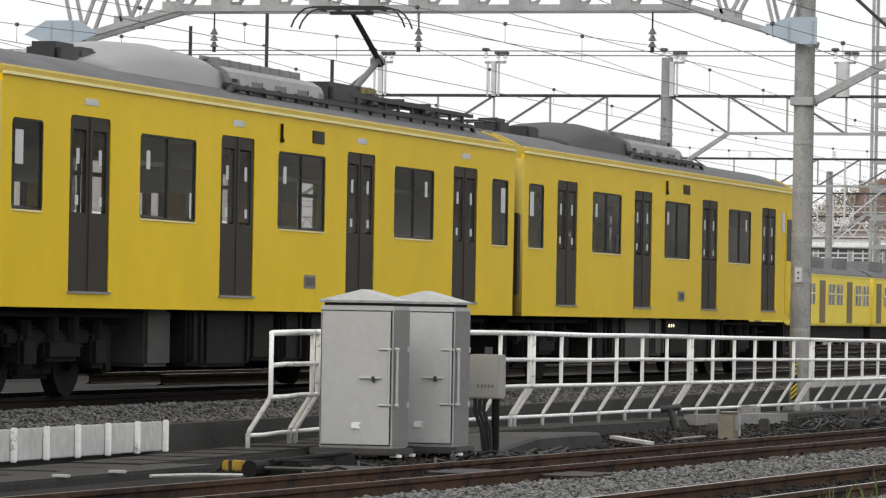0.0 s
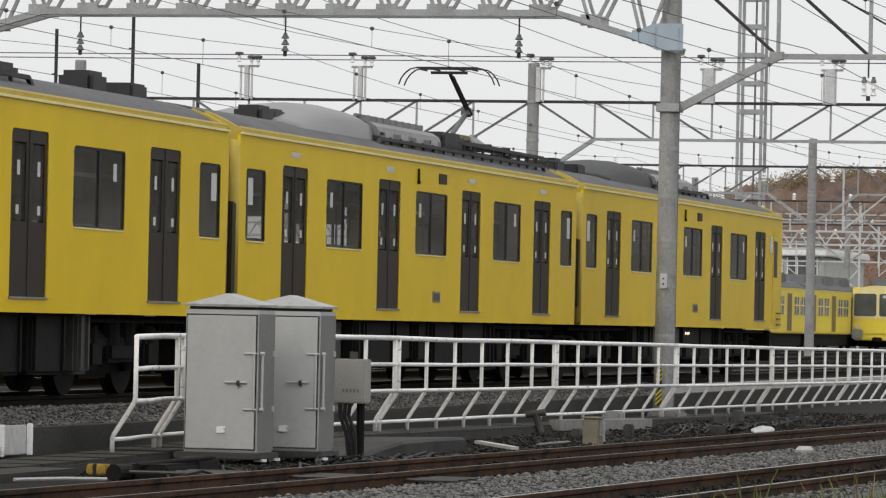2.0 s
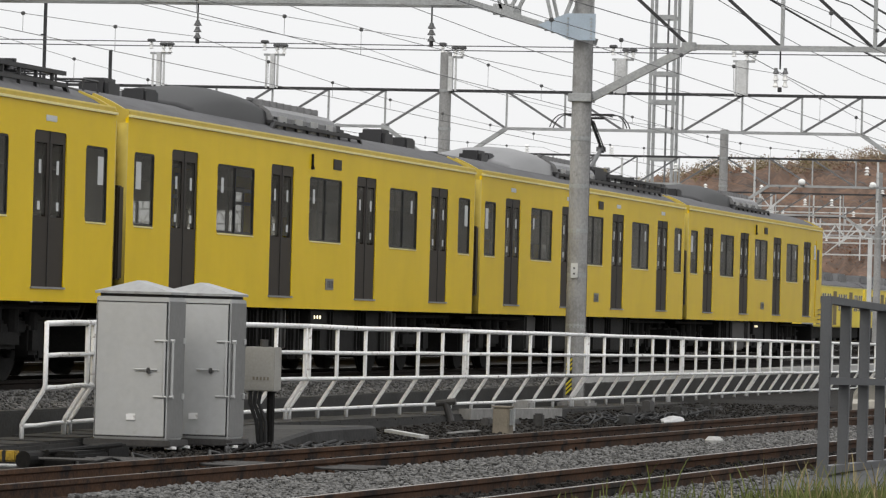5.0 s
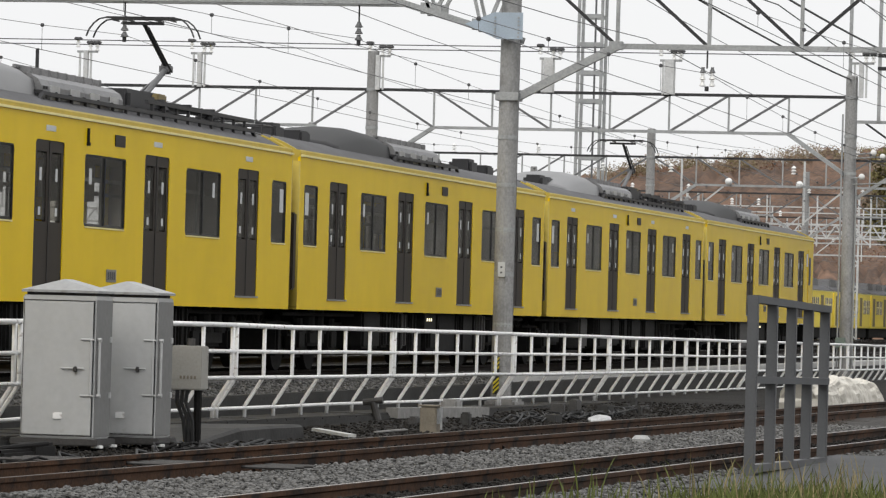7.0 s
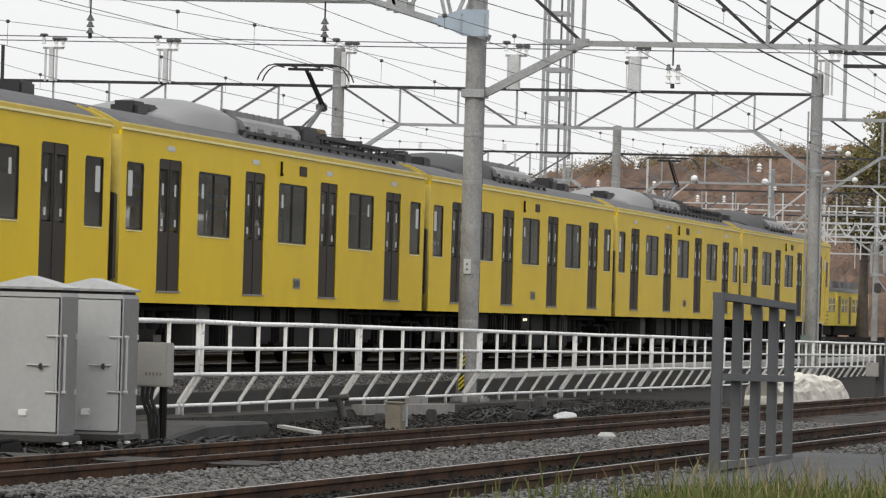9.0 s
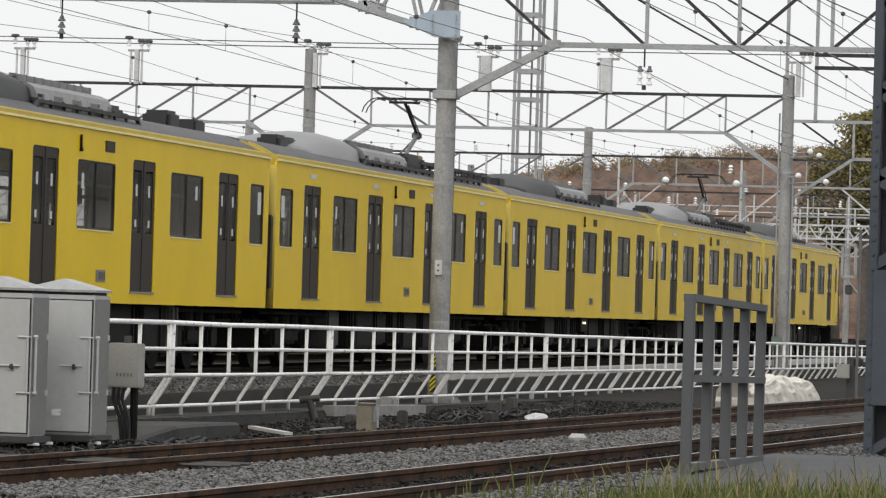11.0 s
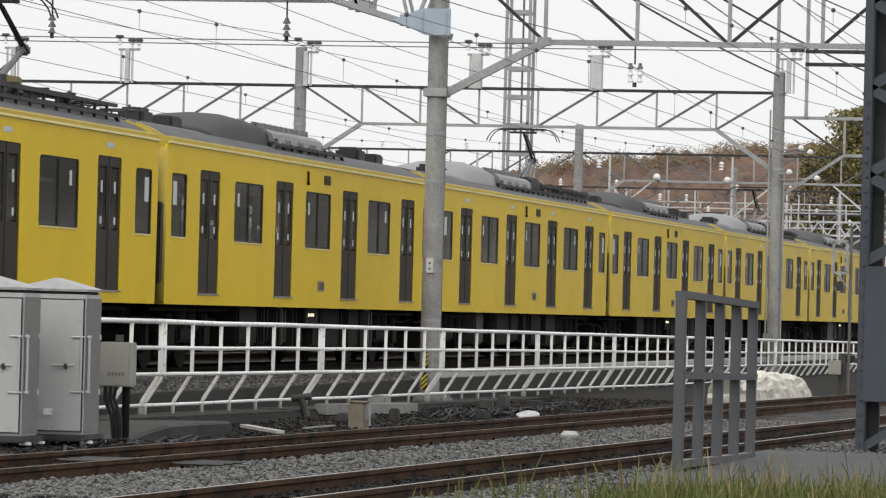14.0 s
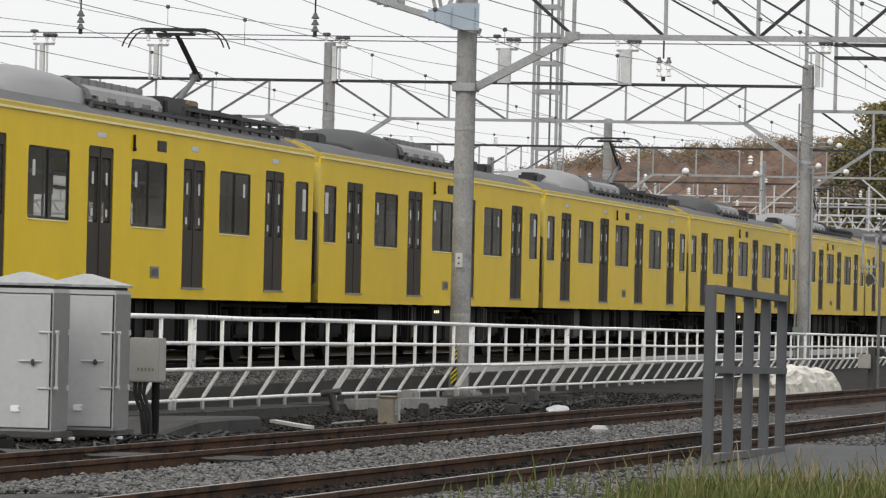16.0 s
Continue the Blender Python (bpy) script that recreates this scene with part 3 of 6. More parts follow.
    sign = detail("destination_sign", M_DOOR, 0.6, 3.0, 0.46, 0.15, "dark roller sign box")
    plate = detail("number_plate", M_PLATETXT, 0.35 if kind == "even" else 0.3, 1.27, 0.44, 0.16)
    for i in range(4):
        bm = bm_new()
        box(bm, SX + 0.012, SX + 0.016, 0.35 - 0.17 + i * 0.09, 0.35 - 0.17 + i * 0.09 + 0.05, 1.22, 1.32)
        part("bar", bm, M_PLATE, plate)
    bm = bm_new()
    bar(bm, (SX + 0.01, -0.85, 2.9), (SX + 0.01, -0.85, 3.1), 0.045, seg=8)
    rbox(bm, SX - 0.02, SX + 0.04, -0.88, -0.82, 2.88, 2.93, 0.008)
    part("side_lamp", bm, M_UNDER, car, "small dark side indicator lamp")
    # roof equipment
    def roofbox(nm, mt, y0, y1, hw, z0, z1, lab, r=0.06):
        bm = bm_new()
        rbox(bm, 0.3 - hw, 0.3 + hw, y0, y1, z0, z1, r)
        return part(nm, bm, mt, car, lab)
    dome_mat = M_DOME if kind == "even" else M_DOMEDARK
    bm = bm_new()
    n = 14
    prev = None
    for i in range(n + 1):
        u = i / n
        y = -5.3 + 3.9 * u
        hz = 3.50 + 0.44 * min(1, math.sin(math.pi * (0.06 + 0.62 * u))) ** 0.9
        row = []
        for j in range(9):
            a = math.pi * j / 8
            row.append(bm.verts.new((-0.95 * math.cos(a), y, 3.36 + (hz - 3.36) * math.sin(a) ** 0.55)))
        if prev:
            for j in range(8):
                bm.faces.new((prev[j], prev[j + 1], row[j + 1], row[j]))
        prev = row
        if i in (0, n):
            bm.faces.new(row)
    part("duct_cover", bm, dome_mat, car, "rounded metal duct cover on the roof", smooth=True)
    ac = bm_new()
    sweep_y(ac, [(-0.98, 3.34), (0.98, 3.34), (0.98, 3.60), (0.94, 3.68), (0.84, 3.74), (0.6, 3.79), (0.3, 3.81), (-0.3, 3.81), (-0.6, 3.79), (-0.84, 3.74), (-0.94, 3.68), (-0.98, 3.60)], -1.45, 2.2)
    ac = part("air_conditioner", ac, M_AC, car, "grey air-conditioner casing with vents")
    for i in range(4):
        for side in (1, -1):
            bm = bm_new()
            y = -1.1 + i * 0.88
            rbox(bm, *sorted((side * 0.975, side * 0.995)), y, y + 0.42, 3.44, 3.62, 0.006)
            part("vent_panel", bm, M_VENTPANEL, ac)
    for y in (-1.4, 1.5):
        for k in range(3):
            for j in range(2):
                bm = bm_new()
                box(bm, 0.972, 0.99, y + 0.04 + j * 0.1, y + 0.1 + j * 0.1, 3.42 + k * 0.07, 3.46 + k * 0.07)
                part("vent_slot", bm, M_VENT, ac)
    bm = bm_new()
    for i in range(9):
        rbox(bm, 0.3, 0.8, -1.3 + i * 0.38, -1.24 + i * 0.38, 3.72, 3.84, 0.01)
    bar(bm, (0.62, -1.45, 3.84), (0.62, 2.1, 3.84), 0.04)
    part("top_ribs", bm, M_AC, ac)
    # roof walkway with brackets
    wy0, wy1 = (-1.5, 8.9) if kind == "even" else (-1.5, 3.4)
    bm = bm_new()
    for x, z in ((1.02, 3.50), (0.86, 3.54)):
        bar(bm, (x, wy0, z), (x, wy1, z), 0.05)
    bar(bm, (1.02, wy0, 3.50), (1.02, wy0 - 0.2, 3.36), 0.05)
    bar(bm, (1.02, wy1, 3.50), (1.02, wy1 + 0.2, 3.36), 0.05)
    if kind == "even":
        bar(bm, (1.02, 3.2, 3.64), (1.02, wy1, 3.64), 0.05)
        bar(bm, (0.5, 3.2, 3.68), (0.5, wy1, 3.68), 0.05)
    y = wy0
    while y <= wy1:
        bar(bm, (1.02, y, 3.3), (1.02, y, 3.64 if kind == "even" and y > 3.1 else 3.5), 0.04)
        bar(bm, (0.3, y, 3.54), (1.02, y, 3.52), 0.04)
        y += 0.62
    part("roof_walkway", bm, M_STEEL, car, "dark roof walkway rails")
    if kind == "even":
        roofbox("roof_box", M_BLACKBOX, -5.75, -5.1, 0.2, 3.42, 3.76, "black roof equipment box")
        roofbox("roof_box", M_ROOF, -5.08, -4.6, 0.2, 3.42, 3.74, "grey roof equipment box", 0.03)
        roofbox("arrester_box", M_BLACKBOX, 3.3, 4.6, 0.45, 3.5, 3.82, "black fuse box")
        pan = bm_new()
        for x in (-0.55, 0.55):
            bar(pan, (x, 5.6, 3.72), (x, 8.3, 3.72), 0.07)
            for y in (5.7, 8.2):
                lathe(pan, (x, y, 3.5), [(0.06, 0), (0.09, 0.05), (0.06, 0.1), (0.09, 0.14), (0.05, 0.2)], 8)
        for y in (5.6, 7.0, 8.3):
            bar(pan, (-0.6, y, 3.74), (0.6, y, 3.74), 0.08)
        rbox(pan, -0.3, 0.3, 5.7, 6.6, 3.72, 3.9, 0.03)
        pan = part("pantograph", pan, M_STEEL, car, "dark single-arm pantograph raised to the wire")
        bm = bm_new()
        rbox(bm, 0.32, 0.42, 5.9, 6.35, 3.76, 3.88, 0.02)
        part("spring_box", bm, mat("ochre_spring_paint", (0.22, 0.17, 0.07), 0.5), pan)
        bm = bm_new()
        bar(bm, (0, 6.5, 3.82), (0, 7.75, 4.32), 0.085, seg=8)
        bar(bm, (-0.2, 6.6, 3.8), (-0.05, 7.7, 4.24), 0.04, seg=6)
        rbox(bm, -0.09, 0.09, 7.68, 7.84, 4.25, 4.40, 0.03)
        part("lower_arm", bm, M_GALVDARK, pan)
        bm = bm_new()
        bar(bm, (0, 7.8, 4.34), (0, 6.55, 4.9), 0.065, seg=8)
        bar(bm, (0.1, 7.7, 4.28), (0.08, 6.5, 4.84), 0.03, seg=6)
        part("upper_arm", bm, M_STEEL, pan)
        bm = bm_new()
        for y in (6.35, 6.7):
            bar(bm, (-0.5, y, 4.97), (0.5, y, 4.97), 0.03)
            for s in (-1, 1):
                pts = [(0.5, 4.97), (0.6, 4.95), (0.68, 4.89), (0.75, 4.8), (0.79, 4.7)]
                for (a, b), (c, d) in zip(pts, pts[1:]):
                    bar(bm, (s * a, y, b), (s * c, y, d), 0.02)
        for x in (-0.42, -0.2, 0.2, 0.42):
            bar(bm, (x, 6.33, 4.94), (x, 6.72, 4.94), 0.02)
        bar(bm, (-0.3, 6.52, 4.9), (0.3, 6.52, 4.9), 0.045)
        part("collector_head", bm, M_BLACK, pan)
    else:
        roofbox("roof_box", M_BLACKBOX, -7.7, -7.1, 0.2, 3.42, 3.78, "black roof equipment box")
        roofbox("roof_box", M_BLACKBOX, -5.9, -5.3, 0.17, 3.42, 3.74, "grey roof equipment box", 0.03)
        if kind == "odd":
            roofbox("roof_box", M_BLACKBOX, 3.9, 4.6, 0.2, 3.42, 3.72, "black roof equipment box")
            roofbox("roof_box", M_BLACKBOX, 7.1, 7.7, 0.22, 3.42, 3.80, "black roof equipment box")
            roofbox("roof_box", M_BLACKBOX, 8.7, 9.3, 0.2, 3.42, 3.74, "grey roof equipment box", 0.03)
        else:
            bm = bm_new()
            bar(bm, (0, 5.4, 3.5), (0, 5.4, 3.95), 0.05, seg=8)
            rbox(bm, -0.1, 0.1, 5.25, 5.55, 3.5, 3.68, 0.02)
            part("antenna", bm, M_UNDER, car)
    bm = bm_new()
    for x in (0.35, 0.75):
        bar(bm, (x, 8.2 if kind == "even" else -9.5, 3.66), (x, 9.4 if kind == "even" else -8.9, 3.66), 0.03, seg=6)
    for y in ((8.2, 8.8, 9.4) if kind == "even" else (-9.5, -8.9)):
        for x in (0.35, 0.75):
            bar(bm, (x, y, 3.45), (x, y, 3.66), 0.03, seg=6)
        bar(bm, (0.35, y, 3.66), (0.75, y, 3.66), 0.03, seg=6)
    part("cable_rack", bm, M_STEEL, car)
    # underframe: bogies with wheels, equipment boxes
    bm = bm_new()
    disc_x(bm, (0, 0, 0), 0.43, 0.12, 28)
    disc_x(bm, (-0.07, 0, 0), 0.455, 0.03, 28)
    disc_x(bm, (0.08, 0, 0), 0.16, 0.1, 16)
    wheel_me = mesh_of("wheel", bm, M_UNDER)
    for by in (-6.9, 6.9):
        bm = bm_new()
        for s in (1, -1):
            rbox(bm, *sorted((s * 0.83, s * 1.0)), by - 1.55, by + 1.55, 0.5, 0.68, 0.04)
            rbox(bm, *sorted((s * 0.80, s * 1.06)), by - 0.5, by + 0.5, 0.35, 0.6, 0.05)
            for dy in (-1.05, 1.05):
                rbox(bm, *sorted((s * 0.82, s * 1.08)), by + dy - 0.22, by + dy + 0.22, 0.28, 0.62, 0.05)
                bar(bm, (s * 0.98, by + dy, 0.55), (s * 0.98, by + dy, 0.78), 0.2, seg=10)
            for dy in (-0.3, 0.3):
                bar(bm, (s * 0.95, by + dy, 0.55), (s * 0.95, by + dy, 0.95), 0.28, seg=12)
        rbox(bm, -0.8, 0.8, by - 0.3, by + 0.3, 0.45, 0.9, 0.05)
        rbox(bm, -0.72, 0.72, by - 0.55, by + 0.55, 0.16, 0.6, 0.05)
        for dy in (-1.75, 1.75):
            rbox(bm, -0.9, 0.9, by + dy - 0.12, by + dy + 0.12, 0.2, 0.75, 0.04)
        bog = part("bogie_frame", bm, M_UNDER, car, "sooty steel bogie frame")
        for dy in (-1.05, 1.05):
            for s in (1, -1):
                w = new("wheel", wheel_me)
                w.parent = bog
                w.matrix_basis = pose(s * 0.62, by + dy, 0.395, 0, 0, 0 if s > 0 else 180)
            bm = bm_new()
            bar(bm, (-0.6, by + dy, 0.43), (0.6, by + dy, 0.43), 0.16, seg=10)
            part("axle", bm, M_UNDER, bog)
    rnd = random.Random({"even": 3, "odd": 5, "lead": 8}[kind])
    y = -4.7
    while y < 4.5:
        w = rnd.choice((0.5, 0.8, 1.2, 1.7))
        bm = bm_new()
        zb = rnd.uniform(0.17, 0.36)
        x1 = rnd.uniform(1.15, 1.32)
        rbox(bm, 0.35, x1, y, y + w, zb, 0.92, 0.04)
        if rnd.random() < 0.6:
            for k in range(2):
                bar(bm, (x1 + 0.01, y + 0.1 + k * (w - 0.25), zb + 0.05), (x1 + 0.01, y + 0.1 + k * (w - 0.25), 0.88), 0.05)
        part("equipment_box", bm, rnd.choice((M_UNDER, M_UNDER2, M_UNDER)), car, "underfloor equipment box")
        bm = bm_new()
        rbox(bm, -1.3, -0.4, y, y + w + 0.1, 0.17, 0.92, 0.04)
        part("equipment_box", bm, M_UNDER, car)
        y += w + rnd.uniform(0.08, 0.3)
    bm = bm_new()
    bar(bm, (1.1, -9.4, 0.84), (1.1, 9.4, 0.84), 0.06, seg=6)
    part("pipe", bm, M_UNDER, car)
    bm = bm_new()
    bar(bm, (0.9, -9.6, 0.7), (0.9, 9.6, 0.7), 0.05, seg=6)
    part("pipe", bm, M_UNDER, car)
    for y in (-9.9, 9.9):
        if kind == "lead" and y > 0:
            continue
        bm = bm_new()
        rbox(bm, -0.2, 0.2, y - 0.25, y + 0.25, 0.68, 0.98, 0.04)
        cp = part("coupler", bm, M_UNDER, car, "dark coupler with jumper cables")
        for k in range(3):
            bm = bm_new()
            tube(bm, [Vector((0.5 + 0.2 * k, y + d, z)) for d, z in ((-0.25, 0.88), (-0.12, 0.74), (0, 0.69), (0.12, 0.74), (0.25, 0.88))], 0.025)
            part("jumper_cable", bm, M_UNDER, cp)
    if kind != "even":
        bm = bm_new()
        for k in range(3):
            rbox(bm, 1.335, 1.35, -0.2 + k * 0.16, -0.15 + k * 0.16, 0.77, 0.82, 0.006)
        part("marker_lamp", bm, M_LAMP, car, "small lit equipment lamps")
        bm = bm_new()
        rbox(bm, 0.9, 1.34, -0.4, 0.5, 0.6, 0.9, 0.02)
        part("lamp_box", bm, M_UNDER, car)
    if kind == "lead":
        detail("cab_door", M_YELLOW, 8.95, 2.0, 0.55, 1.9)
        w = detail("cab_window", M_PLATE, 8.95, 2.35, 0.4, 0.75, d=0.016)
        detail("cab_notice", M_PAPER, 8.45, 2.65, 0.25, 0.35)
        for z in (1.0, 1.12, 1.24):
            bm = bm_new()
            bar(bm, (SX + 0.03, 9.1, z), (SX + 0.03, 9.5, z), 0.025, seg=6)
            part("step", bm, M_UNDER, car)
        bm = bm_new()
        rbox(bm, -1.25, 1.25, 9.4, 9.72, 0.25, 0.88, 0.03)
        part("skirt", bm, M_UNDER, car)
        bm = bm_new()
        rbox(bm, 1.05, 1.25, 9.55, 9.7, 0.62, 0.85, 0.02)
        part("tail_bracket", bm, M_UNDER2, car)
    return car


CARS = []


def build_train():
    lead = build_car("lead")
    even = build_car("even")
    odd = build_car("odd")
    CARS.extend([lead, even, odd, copy_thing(even, pose(0, 0, 0)), copy_thing(odd, pose(0, 0, 0)), copy_thing(even, pose(0, 0, 0))])
    for i, c in enumerate(CARS):
        c.location = (TRAIN_X, 71.1 - 20 * i, 0)


# ---- fence, wall, cabinets ----
def fence_z(y):
    return -0.45 - 0.0048 * (y - 51) if y > 49 else -0.44 - 0.008 * (49 - y)


def build_fence():
    fx, foot = -14.4, -14.62
    f = thing("railing", "white painted steel railing with bent lower posts, paint chipped and rusty", "fence")
    bay = 1.512
    rnd = random.Random(6)
    y = 44.42
    n = 0
    posts = {}
    for nm, ends in (("thin", (0.0,)), ("thick", (-0.1, 0.1))):
        bm = bm_new()
        for dy in ends:
            r = 0.052 if nm == "thin" else 0.056
            tube(bm, [(0, dy, 1.18), (0, dy, 0.53), (-0.02, dy, 0.47), (-0.225, dy, 0.15), (-0.24, dy, 0.11), (-0.24, dy, -0.04)], r, 8)
        posts[nm] = mesh_of("post", bm, M_WHITE, True)
    while y < 175:
        o = new("post", posts["thick" if n % 6 == 1 else "thin"])
        o.parent, o.location = f, (fx, y, fence_z(y))
        n += 1
        y += bay
    end = y - bay
    for dz, dx, nm, w in ((1.16, 0, "top_rail", 0.062), (0.83, 0, "middle_rail", 0.05), (0.5, 0, "lower_rail", 0.05), (0.10, -0.24, "foot_rail", 0.046)):
        k, yy = 0, 44.42
        while yy < end - 0.1:
            y2 = min(end, 44.42 + (1 + 6 * k) * bay)
            bm = bm_new()
            q = [yy + (y2 - yy) * u / 12 for u in (0, 4, 8, 12)]
            tube(bm, [(fx + dx, v, fence_z(v) + dz + (rnd.uniform(-0.010, 0.006) if u in (4, 8) else 0)) for u, v in zip((0, 4, 8, 12), q)], w, 8)
            part(nm, bm, M_WHITE, f, smooth=True)
            yy, k = y2, k + 1


def build_retaining_wall():
    bm = bm_new()
    rbox(bm, -15.42, -15.2, 20, 240, GZ - 0.1, -0.26, 0.02)
    structure("wall_retaining", bm, M_CONCDARK, "low dark concrete retaining wall along the ballast")
    bm = bm_new()
    rbox(bm, -15.75, -15.43, 78.2, 240, -0.5, -0.12, 0.02)
    structure("trim_coping", bm, M_CONCPALE, "pale concrete coping above the retaining wall")
    bm = bm_new()
    rnd = random.Random(9)
    prev = None
    y = 20.0
    while y < 78.2:
        row = [bm.verts.new((x, y, z + rnd.uniform(-0.015, 0.015))) for x, z in ((-15.3, -0.31), (-15.55, -0.24), (-15.85, -0.17), (-16.15, -0.15), (-16.5, -0.18))]
        if prev:
            for k in range(4):
                bm.faces.new((prev[k], prev[k + 1], row[k + 1], row[k]))
        prev = row
        y += 0.25
    structure("ground_shoulder", bm, M_SHOULDER, "pale gravel shoulder between the wall and the running track")
    # white slab panels with uprights
    pn = thing("barrier_panels", "low white streaked panels with white uprights against the wall", "barrier")
    y = 32.17
    while y < 42.5:
        bm = bm_new()
        rbox(bm, -15.15, -15.1, y + 0.02, y + 0.82, -0.51, -0.215, 0.01)
        part("panel", bm, M_WHITEPANEL, pn)
        bm = bm_new()
        rbox(bm, -15.1, -15.04, y + 0.815, y + 0.855, -0.52, -0.2, 0.008)
        part("upright", bm, M_WHITE, pn)
        y += 0.84
    # concrete path with cable trough in front of the railing
    bm = bm_new()
    prev = None
    for y in range(26, 176, 6):
        row = [bm.verts.new(q) for q in ((-14.97, y, GZ - 0.1), (-14.97, y, fence_z(y) - 0.06), (-14.18, y, fence_z(y) - 0.06), (-14.18, y, GZ - 0.1))]
        if prev:
            for k in range(4):
                bm.faces.new((prev[k], prev[(k + 1) % 4], row[(k + 1) % 4], row[k]))
        prev = row
    path = structure("pavement_trough", bm, M_CONCDARK, "dark concrete cable trough along the railing")
    bm = bm_new()
    rbox(bm, -0.375, 0.375, 0, 0.985, -0.06, 0, 0.012)
    cover = mesh_of("trough_cover", bm, M_WETCONC)
    rnd = random.Random(4)
    for i in range(140):
        y = 30.0 + i
        o = new("trough_cover", cover)
        o.parent, o.location = path, (-14.575, y, fence_z(y) - 0.025 + rnd.uniform(-0.006, 0.006))


def build_cabinets():
    def cabinet(x, y, label):
        c = thing("relay_cabinet", label, "relay cabinet", "pair of trackside cabinets", at=pose(x, y, -0.495))
        w, dp = 0.79, 0.6
        bm = bm_new()
        rbox(bm, 0, w, 0, dp, 0.0, 1.48, 0.012)
        part("body", bm, M_BOX, c, "pale grey sheet-steel body")
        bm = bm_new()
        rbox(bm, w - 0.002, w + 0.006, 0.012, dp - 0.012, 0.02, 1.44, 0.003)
        part("side_panel", bm, M_BOXSIDE, c, "darker grey side panel")
        bm = bm_new()
        rbox(bm, 0.015, w - 0.015, -0.022, 0.0, 0.03, 1.43, 0.01)
        d = part("door", bm, M_BOX, c)
        bm = bm_new()
        rbox(bm, 0.0125, w - 0.0125, -0.012, 0.002, 0.0275, 1.4325, 0.003)
        part("gasket", bm, M_RUBBER, d, "dark door gasket")
        bm = bm_new()
        bar(bm, (0.44, -0.04, 0.73), (0.68, -0.04, 0.73), 0.018, seg=8)
        h = part("handle", bm, M_BOX, d, "grey latch bar")
        bm = bm_new()
        rbox(bm, 0.575, 0.61, -0.065, -0.02, 0.69, 0.75, 0.008)
        part("knob", bm, M_UNDER2, h)
        bm = bm_new()
        rbox(bm, 0.36, 0.46, -0.035, -0.022, 0.20, 0.27, 0.005)
        part("label_plate", bm, M_WHITE, d)
        for k in (0.0,):
            bm = bm_new()
            bar(bm, (w + 0.03, 0.06 + k * 3, 0.45), (w + 0.03, 0.06 + k * 3, 1.03), 0.03, seg=8)
            for z in (0.45, 1.03):
                bar(bm, (w - 0.03, 0.06 + k * 3, z), (w + 0.05, 0.06 + k * 3, z), 0.04, seg=8)
            part("lock_rod", bm, M_BOX, c, "grey locking rod")
        bm = bm_new()
        bar(bm, (w - 0.035, -0.03, 0.45), (w - 0.035, -0.03, 1.03), 0.028, seg=8)
        for z in (0.45, 1.03):
            bar(bm, (w - 0.14, -0.03, z), (w, -0.03, z), 0.022, seg=8)
        part("lock_rod", bm, M_BOX, c, "grey locking rod")
        bm = bm_new()
        for z in (0.42, 1.0):
            rbox(bm, w - 0.003, w + 0.02, dp - 0.1, dp - 0.03, z, z + 0.06, 0.004)
        part("hinge", bm, M_BOX, c)
        # pitched roof
        bm = bm_new()
        o = 0.014
        z0, z1, z2 = 1.51, 1.535, 1.65
        base = [(-o, -o), (w + o, -o), (w + o, dp + o), (-o, dp + o)]
        lo = [bm.verts.new((p, q, z0)) for p, q in base]
        mid = [bm.verts.new((p, q, z1)) for p, q in base]
        r1, r2 = bm.verts.new((w / 2, 0.14, z2)), bm.verts.new((w / 2, dp - 0.14, z2))
        for i in range(4):
            bm.faces.new((lo[i], lo[(i + 1) % 4], mid[(i + 1) % 4], mid[i]))
        bm.faces.new(lo[::-1])
        bm.faces.new((mid[0], mid[1], r1))
        bm.faces.new((mid[1], mid[2], r2, r1))
        bm.faces.new((mid[2], mid[3], r2))
        bm.faces.new((mid[3], mid[0], r1, r2))
        part("roof", bm, M_BOXROOF, c, "pitched grey sheet-steel roof")
        bm = bm_new()
        rbox(bm, 0.03, w - 0.03, 0.03, dp - 0.03, 1.475, 1.515, 0.004)
        part("vent_gap", bm, M_VENT, c)
        bm = bm_new()
        rbox(bm, -0.09, w + 0.06, -0.06, dp + 0.03, -0.07, 0.0, 0.01)
        part("base_frame", bm, M_UNDER2, c, "dark steel base frame")
        for p in (0.05, w - 0.15):
            for q in (0.02, dp - 0.14):
                bm = bm_new()
                rbox(bm, p, p + 0.1, q, q + 0.1, -0.2, -0.06, 0.01)
                part("foot", bm, M_UNDER, c)
        for q in (0.0, 0.5):
            bm = bm_new()
            rbox(bm, w - 0.02, w + 0.1, q, q + 0.06, -0.09, -0.06, 0.004)
            part("base_clip", bm, M_WHITE, c)
        return c
    cabinet(-14.055, 45.0, "pale grey steel relay cabinet with pitched roof beside the railing")
    cabinet(-13.715, 46.15, "pale grey steel relay cabinet, twin of the first, farther along")
    j = thing("junction_box", "grey steel junction box on a post with cables", "junction box", at=pose(-13.02, 47.5, -0.58))
    bm = bm_new()
    rbox(bm, -0.12, 0.22, 0, 0.3, 0.58, 1.06, 0.012)
    b = part("case", bm, M_JBOX, j, "tan-grey steel case")
    bm = bm_new()
    bar(bm, (0.06, 0.15, 1.05), (0.06, 0.15, 1.14), 0.09, seg=10)
    part("cap", bm, M_UNDER2, b)
    for k in range(5):
        bm = bm_new()
        box(bm, -0.02 + k * 0.04, 0.002 + k * 0.04, -0.004, 0.0, 0.70, 0.735)
        part("bar", bm, M_BROWNBOX, b)
    bm = bm_new()
    bar(bm, (0.15, 0.15, -0.05), (0.15, 0.15, 0.66), 0.09, seg=8)
